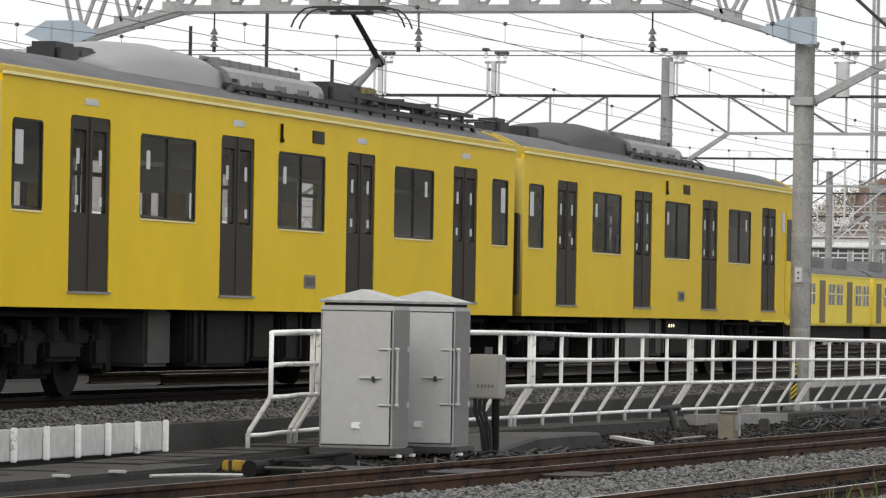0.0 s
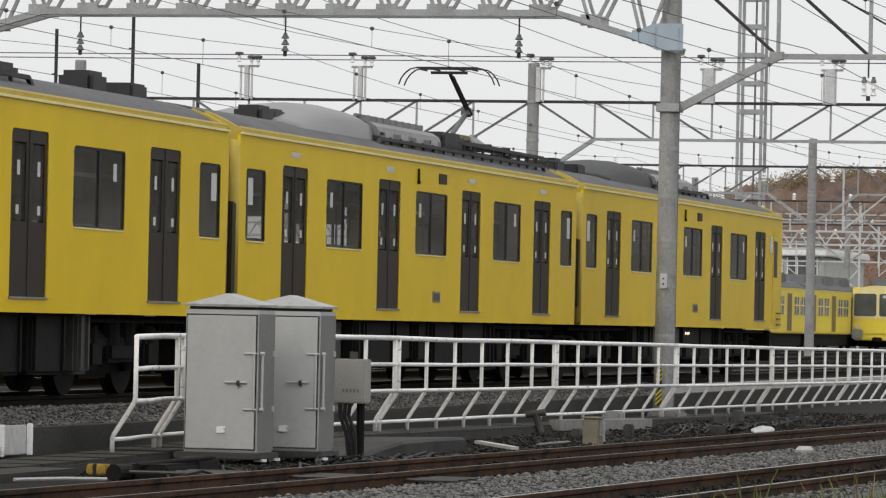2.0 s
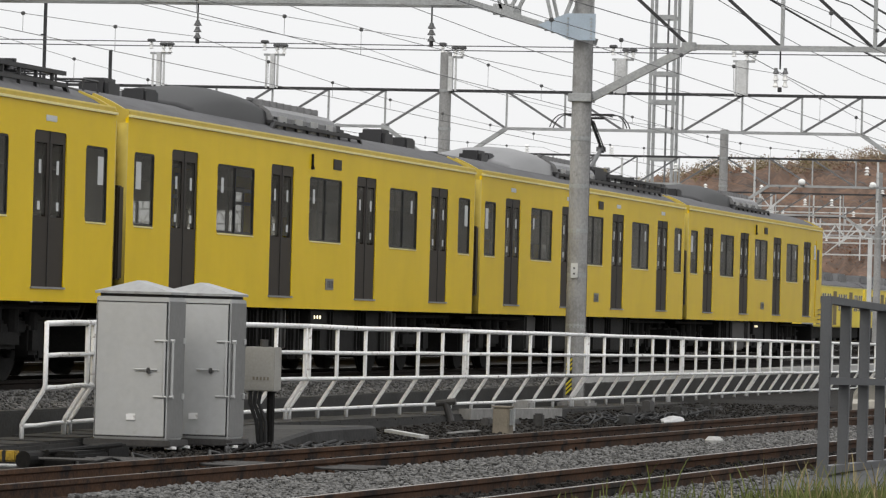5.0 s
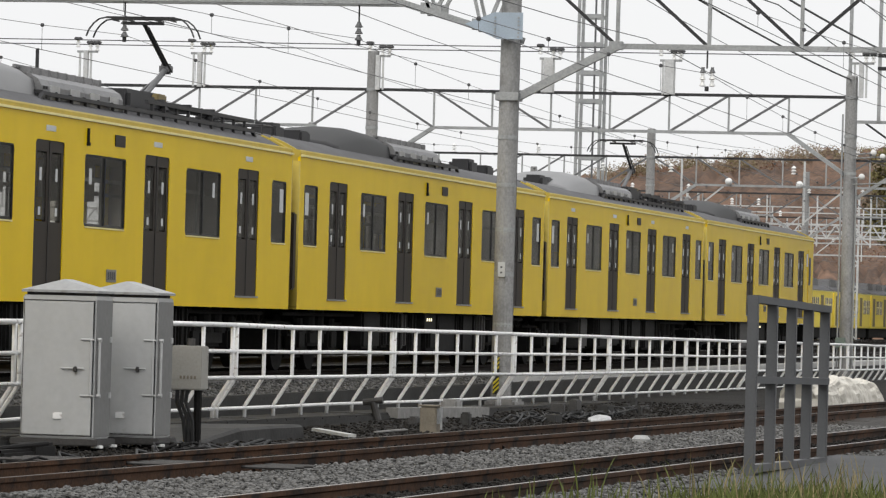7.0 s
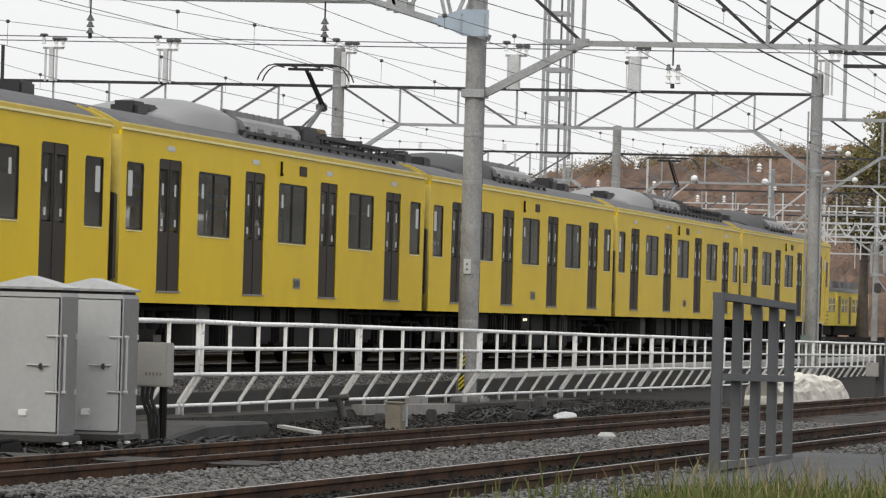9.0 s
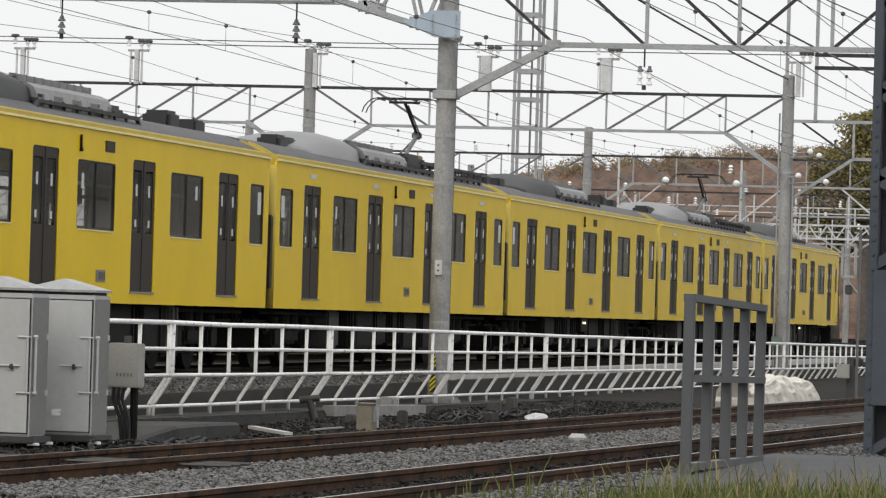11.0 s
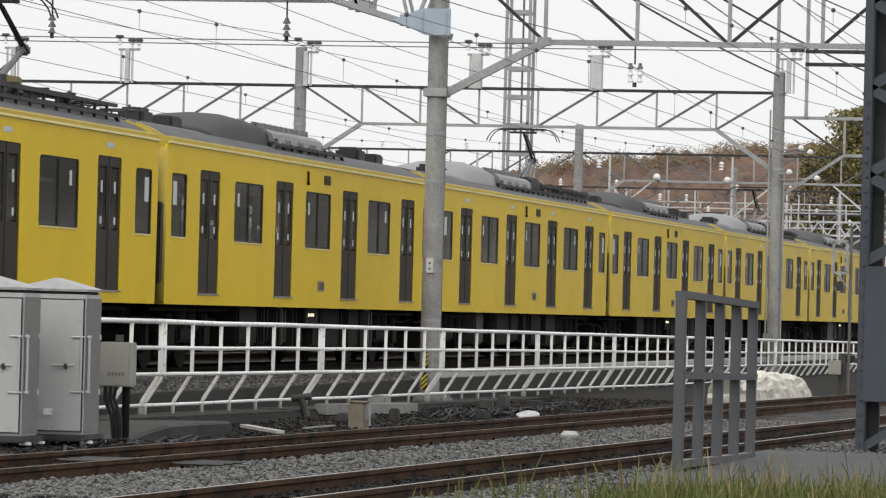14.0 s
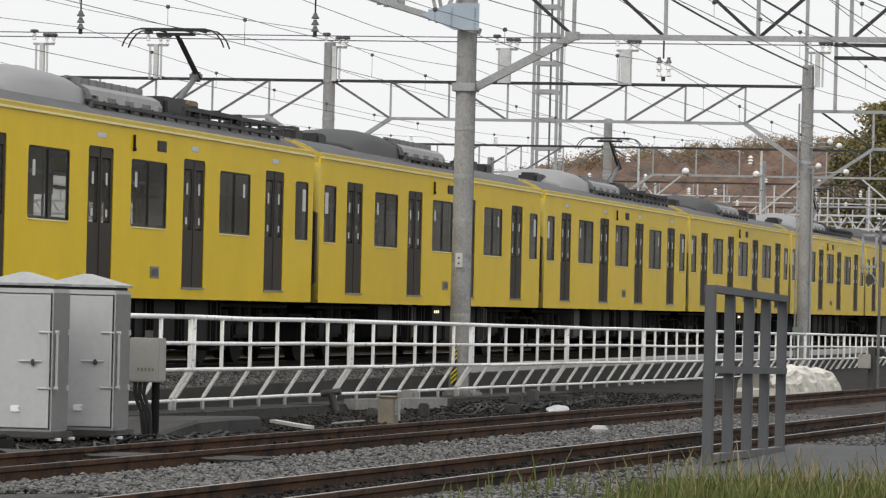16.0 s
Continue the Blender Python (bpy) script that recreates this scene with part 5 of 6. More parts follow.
# ---- trackside things near the camera ----
def build_near_things():
    g = thing("slatted_frame", "dark grey painted steel frame with upright slats", "fence panel")
    x, z0 = -6.07, -0.66
    ys = [42.5, 43.85, 45.25, 46.55, 47.9]
    fall = lambda y: -0.012 * (y - 42.5)
    for i, y in enumerate(ys):
        bm = bm_new()
        rbox(bm, x - 0.05, x + 0.05, y - 0.05, y + 0.05, z0 - 0.04 if i == 0 else z0 + 0.14 + fall(y), 1.155 if i == 0 else 1.12 + fall(y), 0.006)
        part("slat", bm, M_GATE, g)
    for z, nm in ((1.125, "top_bar"), (0.36, "middle_bar"), (z0 + 0.18, "bottom_bar")):
        bm = bm_new()
        bar(bm, (x, ys[0] - 0.04, z), (x, ys[-1] + 0.06, z + fall(ys[-1])), 0.112, 0.07)
        part(nm, bm, M_GATE, g)
    bm = bm_new()
    rbox(bm, -6.25, -3.0, 39.0, 50.5, GZ - 0.1, GZ + 0.07, 0.02)
    structure("pavement_slab", bm, M_SLAB, "grey concrete slab below the slatted frame")
    t = thing("signal_tower", "blue-grey riveted steel column with lattice bracing", "steel column")
    tx, ty = -5.30, 52.0
    for dx in (0, 0.9):
        bm = bm_new()
        rbox(bm, tx + dx - 0.05, tx + dx + 0.05, ty - 0.25, ty + 0.25, -0.7, 8, 0.008)
        part("leg", bm, M_TOWER, t)
        for k in range(24):
            bm = bm_new()
            rbox(bm, tx + dx - 0.012, tx + dx + 0.02, ty - 0.275, ty - 0.25, -0.5 + k * 0.17, -0.46 + k * 0.17, 0.006)
            part("rivet", bm, M_TOWER, t)
    # Dark strips put in for the unlit insides of the legs.
    for dx in (0.05, 0.72):
        bm = bm_new()
        rbox(bm, tx + dx, tx + dx + 0.13, ty + 0.1, ty + 0.24, -0.7, 8, 0.006)
        part("channel", bm, M_STEEL, t, "dark strip for the unlit inside of the leg")
    for z0, z1 in ((0.0, 1.55),):
        bm = bm_new()
        rbox(bm, tx + 0.02, tx + 0.9, ty - 0.27, ty - 0.245, z0, z1, 0.006)
        part("plate", bm, M_TOWER, t)
    for k in range(5):
        z = 1.6 + k * 1.0
        for a, b in (((tx, z), (tx + 0.9, z + 0.5)), ((tx + 0.9, z + 0.5), (tx, z + 1.0))):
            bm = bm_new()
            bar(bm, (a[0], ty - 0.2, a[1]), (b[0], ty - 0.2, b[1]), 0.03, 0.12)
            part("lattice_bar", bm, M_TOWER, t)
    bm = bm_new()
    bar(bm, (tx, ty - 0.2, -0.55), (tx + 0.9, ty - 0.2, 0.05), 0.03, 0.1)
    part("lattice_bar", bm, M_TOWER, t)
    # wrapped bundle
    s = thing("wrapped_bundle", "long bundle wrapped in creased white plastic sheet", "bundle")
    bm = bm_new()
    rnd = random.Random(2)
    rows = []
    for i in range(110):
        u = i / 109
        row = []
        fold = 0.13 * abs(noise.noise(Vector((u * 11, 0.3, 0)))) ** 0.6 + 0.05 * noise.noise(Vector((u * 37, 4.0, 0)))
        r = 0.46 * (1 - 0.3 * max(0, 2 * u - 1) ** 5) * (0.93 + fold)
        for j in range(25):
            a = math.pi * j / 24
            q = r * (1 + 0.11 * noise.noise(Vector((u * 24, j * 0.13, 9.0))) + 0.05 * noise.noise(Vector((u * 63, j * 0.4, 2.0))))
            lean = 0.3 * math.sin(a) ** 2 + 0.1 * noise.noise(Vector((u * 9, j * 0.5, 3.0)))
            row.append(bm.verts.new((-10.62 + 0.9 * u - q * math.cos(a) * 0.8, 80.3 + 3.4 * u - lean, GZ + q * 1.22 * math.sin(a) ** 0.75)))
        rows.append(row)
    for p, q in zip(rows, rows[1:]):
        for j in range(24):
            bm.faces.new((p[j], p[j + 1], q[j + 1], q[j]))
    bm.faces.new(rows[0])
    bm.faces.new(rows[-1][::-1])
    part("sheet", bm, M_SACK, s)


def build_clutter():
    rnd = random.Random(17)
    # pole fittings
    bm = bm_new()
    rbox(bm, -15.0, -14.88, 74.6, 74.63, 1.55, 1.8, 0.006)
    w = tagged(part("pole_notice", bm, M_PAPER), "small white notice plate strapped to the pole", "sign")
    for k in range(2):
        bm = bm_new()
        box(bm, -14.955, -14.925, 74.592, 74.6, 1.61 + k * 0.09, 1.64 + k * 0.09)
        part("mark", bm, M_PLATE, w)
    st = thing("warning_board", "yellow and black striped warning board on the pole", "sign")
    for z in (-0.42, -0.08):
        bm = bm_new()
        rbox(bm, -15.01, -14.91, 74.5, 74.52, z, z + 0.3, 0.004)
        b = part("board", bm, M_BLACK, st)
        for k in range(3):
            bm = bm_new()
            z0 = z + 0.005 + k * 0.075
            vs = [bm.verts.new(q) for q in ((-15.01, 74.494, z0), (-14.91, 74.494, z0 + 0.1), (-14.91, 74.494, z0 + 0.14), (-15.01, 74.494, z0 + 0.04))]
            bm.faces.new(vs)
            part("stripe", bm, M_STRIPE, b)
    bm = bm_new()
    bar(bm, (-14.72, 74.6, -0.6), (-14.72, 74.6, 6.4), 0.012, seg=5)
    tagged(part("down_lead", bm, M_WIRE), "thin dark earthing wire beside the pole", "wire")
    # trackside objects
    def block(name, label, cat, mt, x0, x1, y0, y1, z0, z1, r=0.015):
        bm = bm_new()
        rbox(bm, x0, x1, y0, y1, z0, z1, r)
        return tagged(part(name, bm, mt), label, cat)
    c = block("cable_box", "weathered tan cable box beside the siding", "box", M_BROWNBOX, -12.26, -12.05, 56.2, 56.5, GZ - 0.03, -0.28)
    bm = bm_new()
    rbox(bm, -12.27, -12.04, 56.19, 56.51, -0.28, -0.26, 0.006)
    part("lid", bm, M_BROWNBOX, c)
    bm = bm_new()
    rbox(bm, -12.05, -12.03, 56.25, 56.45, -0.5, -0.3, 0.004)
    bar(bm, (-12.0, 56.3, -0.57), (-12.0, 56.3, -0.28), 0.03, seg=6)
    part("clamp", bm, M_GALV, c, "galvanised side clamp")
    block("concrete_footing", "pale concrete footing block at the end of the beam", "concrete block", M_CONC, -14.02, -13.78, 65.7, 66.1, GZ - 0.05, -0.36, 0.03)
    block("concrete_footing", "pale concrete footing of the gantry pole", "concrete block", M_CONC, -15.12, -14.6, 74.3, 75.2, GZ - 0.05, -0.5, 0.04)
    bm = bm_new()
    bar(bm, (-14.15, 63.0, -0.53), (-13.35, 65.6, -0.53), 0.2, 0.15)
    tagged(part("concrete_beam", bm, M_CONC), "pale concrete beam lying beside the railing", "beam")
    bm = bm_new()
    bar(bm, (-12.75, 52.63, -0.52), (-11.95, 51.13, -0.54), 0.10, 0.035)
    tagged(part("plank", bm, M_CHALK), "white painted plank lying on the cinders", "plank")
    block("plank", "pale thin board by the rail", "plank", M_CONC, -11.9, -11.83, 52.0, 53.6, -0.52, -0.5)
    bo = thing("bollard", "short rusty bent pipe stump", "pipe")
    bm = bm_new()
    bar(bm, (-14.12, 62.0, GZ), (-14.2, 62.0, -0.36), 0.11, seg=10)
    bar(bm, (-14.34, 62.0, -0.37), (-14.06, 62.0, -0.33), 0.1, seg=10)
    part("pipe", bm, M_UNDER2, bo)
    # low platform in front of the railing, with a ramp at its near end
    bm = bm_new()
    edge = [(-13.1, 48.2, GZ - 0.01), (-13.0, 49.0, -0.53), (-12.9, 49.7, -0.455), (-12.85, 50.8, -0.45), (-12.74, 51.95, -0.45)]
    pr = None
    for x, yy, z in edge:
        row = [bm.verts.new(q) for q in ((-14.17, yy, GZ - 0.05), (-14.17, yy, z - 0.03), (x - 0.04, yy, z), (x, yy, z - 0.03), (x + 0.03, yy, GZ - 0.05))]
        if pr:
            for k in range(5):
                bm.faces.new((pr[k], pr[(k + 1) % 5], row[(k + 1) % 5], row[k]))
        else:
            bm.faces.new(row)
        pr = row
    bm.faces.new(pr)
    structure("pavement_ramp", bm, M_WETCONC, "stained dark concrete platform with a ramped end")
    bm = bm_new()
    rbox(bm, -14.17, -13.62, 32.0, 40.4, GZ - 0.1, -0.54, 0.02)
    structure("pavement_pit_edge", bm, M_WETCONC, "dark concrete slab edge over the cable pit")
    for x, y in ((-13.72, 36.3), (-13.68, 37.6)):
        block("lifting_plate", "small white-painted lifting plate on the slab edge", "plate", M_CHALK, x, x + 0.14, y, y + 0.1, -0.54, -0.515, 0.005)
    bm = bm_new()
    tube(bm, [(-13.5, 38.2, -0.58), (-13.2, 38.7, -0.575), (-12.9, 39.0, -0.58)], 0.035, 6)
    tagged(part("white_pipe", bm, M_CHALK), "thin white pipe lying beside the cable pit", "pipe")
    # dark heaps of cables and cinders
    for x, y0, y1, n, lab in ((-12.3, 60, 72, 26, "tangle of black cables along the siding"), (-12.2, 38, 46, 16, "black cables and rods by the point machine")):
        t = thing("cable_tangle", lab, "cables")
        for i in range(n):
            bm = bm_new()
            q = Vector((x + rnd.uniform(-0.35, 0.35), rnd.uniform(y0, y1), GZ + 0.03))
            line = [q]
            for k in range(7):
                q = q + Vector((rnd.uniform(-0.14, 0.14), rnd.uniform(0.1, 0.5), 0))
                q.z = GZ + rnd.uniform(0.02, 0.12)
                line.append(q)
            tube(bm, line, rnd.uniform(0.02, 0.04))
            part("cable", bm, rnd.choice((M_RUBBER, M_RUBBER, M_UNDER)), t)
    for i in range(14):
        bm = bm_new()
        x, y = rnd.uniform(-13.6, -12.0), rnd.uniform(57, 76)
        w, l, h = rnd.uniform(0.08, 0.2), rnd.uniform(0.15, 0.6), rnd.uniform(0.06, 0.2)
        rbox(bm, x, x + w, y, y + l, GZ - 0.02, GZ + h, 0.02)
        tagged(part("rubble_block", bm, rnd.choice((M_CONCDARK, M_CONCDARK, M_UNDER2))), "broken block of concrete on the cinders", "rubble", "rubble by the siding")
    # white lumps
    bm = bm_new()
    lathe(bm, (-9.02, 53.9, -0.59), [(0.105, 0), (0.115, 0.05), (0.075, 0.095)], 8)
    tagged(part("white_stone", bm, M_CHALK), "white painted stone marker on the ballast", "stone")
    bm = bm_new()
    bmesh.ops.create_icosphere(bm, subdivisions=3, radius=0.14)
    for v in bm.verts:
        k = 1 + 0.16 * math.sin(23 * v.co.y + 9 * v.co.x) * math.sin(31 * v.co.x + 3) + rnd.uniform(-0.07, 0.07)
        v.co = (v.co.x * k, v.co.y * 2.6 * k, v.co.z * 0.33 * k + 0.03 * math.sin(11 * v.co.y))
    bmesh.ops.translate(bm, verts=bm.verts[:], vec=(-11.2, 63.3, -0.53))
    tagged(part("white_bag", bm, M_VENTPANEL), "crumpled white bag on the ballast", "bag")
    # point machine with yellow and black lever
    pm = thing("point_machine", "dark greasy point machine with yellow-black marked lever", "point machine")
    bm = bm_new()
    rbox(bm, -12.98, -12.55, 39.7, 40.7, GZ - 0.02, -0.46, 0.03)
    bar(bm, (-12.98, 39.45, -0.54), (-12.85, 40.2, -0.54), 0.16, seg=14)
    rbox(bm, -12.9, -12.62, 40.9, 41.6, GZ - 0.02, -0.43, 0.03)
    bar(bm, (-12.8, 39.6, -0.47), (-12.5, 40.9, -0.42), 0.05, seg=8)
    part("case", bm, M_UNDER, pm)
    bm = bm_new()
    rbox(bm, -13.3, -13.1, 39.6, 39.75, -0.57, -0.47, 0.015)
    lv = part("lever", bm, mat("greasy_yellow_paint", (0.36, 0.23, 0.02), 0.5, vary=0.4, scale=12), pm, "yellow painted lever")
    bm = bm_new()
    rbox(bm, -13.235, -13.2, 39.59, 39.76, -0.575, -0.465, 0.008)
    part("band", bm, M_BLACK, lv)
    for k in range(3):
        bm = bm_new()
        bar(bm, (-12.95, 39.6 + k * 0.35, -0.53), (-9.8, 39.7 + k * 0.35, -0.53), 0.035, seg=6)
        part("rod", bm, M_UNDER2, pm)
    # telephone box on a post by the second pole, and a signal cabinet
    tb = thing("post_box", "small white box on a dark timber post", "box")
    bm = bm_new()
    rbox(bm, -10.2, -10.02, 94.9, 95.1, GZ, 0.25, 0.01)
    part("post", bm, M_UNDER2, tb)
    bm = bm_new()
    rbox(bm, -10.4, -10.13, 94.75, 94.9, -0.2, 0.1, 0.015)
    part("case", bm, M_JBOX, tb)
    bm = bm_new()
    lathe(bm, (-9.95, 94.9, 0.05), [(0.02, 0), (0.1, 0.03), (0.1, 0.16), (0.04, 0.2)], 10)
    part("bell", bm, M_BLACK, tb)
    # thin post with an open rectangular board frame beside the bell post
    pf = thing("board_frame", "open rectangular steel frame on a thin grey post", "sign frame")
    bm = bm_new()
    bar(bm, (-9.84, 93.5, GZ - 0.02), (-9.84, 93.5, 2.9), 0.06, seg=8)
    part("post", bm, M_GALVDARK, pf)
    for a, b in (((-10.21, 2.57), (-9.9, 2.57)), ((-10.21, 1.92), (-9.9, 1.92)), ((-10.2, 1.92), (-10.2, 2.57)), ((-9.92, 1.92), (-9.92, 2.57))):
        bm = bm_new()
        bar(bm, (a[0], 93.46, a[1]), (b[0], 93.46, b[1]), 0.05)
        part("frame_bar", bm, M_GALV, pf)
    bm = bm_new()
    bar(bm, (-9.84, 93.5, 1.55), (-10.15, 93.46, 1.92), 0.04, seg=6)
    part("strut", bm, M_GALV, pf)
    bm = bm_new()
    rbox(bm, -10.12, -9.98, 93.38, 93.52, 1.55, 1.75, 0.02)
    part("lamp", bm, M_UNDER2, pf)


# ---- far trains, hill ----
def far_train(label, x, y0, n, face, drop=0.0):
    for i in range(n):
        c = thing("parked_carriage", label, "railway carriage", "parked carriages", at=pose(x, y0 + 10 + 20 * i, -drop))
        bm = bm_new()
        cut = [(-8.8 + k * 6.35, -7.5 + k * 6.35, 1.05, 2.9) for k in range(3)]
        wins = []
        for k in range(3):
            for j in range(2):
                wins.append((-6.9 + k * 6.35 + j * 1.9, -5.3 + k * 6.35 + j * 1.9, 1.85, 2.75))
        rbox(bm, -1.4, 1.4, -9.7, 9.7, 0.92, 3.2, 0.06)
        part("body", bm, M_YELLOW2, c, "yellow painted body")
        bm = bm_new()
        sweep_y(bm, [(a * 0.985, b - 0.02) for a, b in roof_arc()] + [(1.36, 3.1), (-1.36, 3.1)], -9.65, 9.65)
        part("roof", bm, M_ROOF, c, "grey roof")
        bm = bm_new()
        box(bm, 1.36, 1.43, -9.65, 9.65, 3.13, 3.17)
        part("gutter", bm, M_CREAM, c)
        for a, b, z0, z1 in cut:
            bm = bm_new()
            rbox(bm, 1.39, 1.41, a, b, z0, z1, 0.004)
            part("door", bm, mat("brown_grey_door", (0.2, 0.15, 0.07), 0.5) if "brown_grey_door" not in bpy.data.materials else bpy.data.materials["brown_grey_door"], c)
        for a, b, z0, z1 in wins:
            bm = bm_new()
            rbox(bm, 1.39, 1.415, a, b, z0, z1, 0.004)
            w = part("window", bm, M_FARPANE, c)
            for q in (a, a + 0.75, b - 0.1):
                bm = bm_new()
                box(bm, 1.415, 1.425, q, q + 0.1, z0, z1)
                part("mullion", bm, M_CREAM, w)
            bm = bm_new()
            box(bm, 1.415, 1.424, a, b, 2.3, 2.36)
            part("transom", bm, M_CREAM, w)
        for k in range(3):
            bm = bm_new()
            rbox(bm, -0.8, 0.8, -7 + k * 5.5, -4 + k * 5.5, 3.4, 3.95, 0.1)
            part("roof_unit", bm, M_AC, c)
        bm = bm_new()
        rbox(bm, -1.2, 1.2, -9.2, 9.2, 0.3, 0.92, 0.05)
        part("underframe", bm, M_UNDER, c)
        for by in (-6.9, 6.9):
            bm = bm_new()
            rbox(bm, -1.0, 1.0, by - 1.5, by + 1.5, 0.28, 0.62, 0.05)
            bog = part("bogie_frame", bm, M_UNDER, c)
            for dy in (-1.05, 1.05):
                for sx in (-0.62, 0.62):
                    w = new("wheel", bpy.data.meshes["wheel"])
                    w.parent, w.location = bog, (sx, by + dy, 0.425)
        if face and i == 0:
            bm = bm_new()
            rbox(bm, -1.38, 1.38, -9.78, -9.69, 0.95, 3.45, 0.04)
            part("face", bm, M_YELLOW2, c)
            bm = bm_new()
            sweep_y(bm, [(-1.36, 1.78), (1.36, 1.78), (1.36, 3.1)] + [(x * 0.99, z - 0.04) for x, z in roof_arc()][::-1] + [(-1.36, 3.1)], -9.80, -9.72)
            part("pale_surround", bm, M_CREAM, c, "pale cream windscreen surround")
            bm = bm_new()
            rbox(bm, -1.3, 1.3, -9.76, -9.5, 0.62, 0.97, 0.05)
            part("skirt", bm, M_YELLOW2, c)
            bm = bm_new()
            rbox(bm, -0.25, 0.25, -10.1, -9.7, 0.55, 0.8, 0.05)
            part("coupler", bm, M_UNDER, c)
            bm = bm_new()
            rbox(bm, 0.25, 0.95, -9.835, -9.815, 2.88, 3.05, 0.01)
            part("destination_panel", bm, M_PAPER, c)
            for xx in (-0.68, 0.68):
                bm = bm_new()
                rbox(bm, xx - 0.6, xx + 0.6, -9.83, -9.77, 1.92, 3.12, 0.05)
                w = part("windscreen", bm, M_SCREEN, c, "grey reflecting windscreen")
                bm = bm_new()
                rbox(bm, xx - 0.65, xx + 0.65, -9.815, -9.765, 1.87, 3.17, 0.05)
                part("windscreen_frame", bm, M_CREAM, c)
                bm = bm_new()
                rbox(bm, xx * 1.6 - 0.3, xx * 1.6 + 0.3, -9.81, -9.74, 0.68, 1.2, 0.06)
                part("light_grey_corner", bm, M_GALV, c)
                bm = bm_new()
                bar(bm, (xx * 1.6, -9.84, 1.36), (xx * 1.6, -9.78, 1.36), 0.24, seg=14)
                part("headlight", bm, M_INSUL, c)


def build_far():
    far_train("parked yellow train carriage with three doors", -39.2, 146, 5, False, 0.2)
    far_train("parked yellow train with pale face and divided windscreen", -36.4, 240, 4, True, 0.2)
    build_woods()


def hill_top(az):
    """Height of the wooded skyline, in degrees, by direction."""
    pts = [(80, 1.2), (40, 1.3), (16, 1.35), (11.2, 1.5), (10.9, 1.75), (10.1, 1.95), (9.6, 2.08), (8, 2.22), (7, 2.36), (5, 2.3), (2, 2.6), (-10, 3.4), (-70, 3.6)]
    for (a, b), (c, d) in zip(pts, pts[1:]):
        if a >= az >= c:
            return b + (d - b) * (a - az) / (a - c)
    return 1.2


def leaf_clump(verts, faces, c, rx, rz, n, size, rnd):
    for _ in range(n):
        while True:
            u = Vector((rnd.uniform(-1, 1), rnd.uniform(-1, 1), rnd.uniform(-1, 1)))
            if 0.25 < u.length < 1:
                break
        q = Vector((c[0] + u.x * rx, c[1] + u.y * rx, c[2] + u.z * rz))
        a = Vector((rnd.uniform(-1, 1), rnd.uniform(-1, 1), rnd.uniform(-1, 1))).normalized() * size * rnd.uniform(0.5, 1.2)
        b = a.cross(Vector((rnd.uniform(-1, 1), rnd.uniform(-1, 1), rnd.uniform(-1, 1)))).normalized() * size * rnd.uniform(0.4, 0.9)
        k = len(verts)
        verts.extend([q + a, q + b, q - a, q - b])
        faces.append((k, k + 1, k + 2, k + 3))


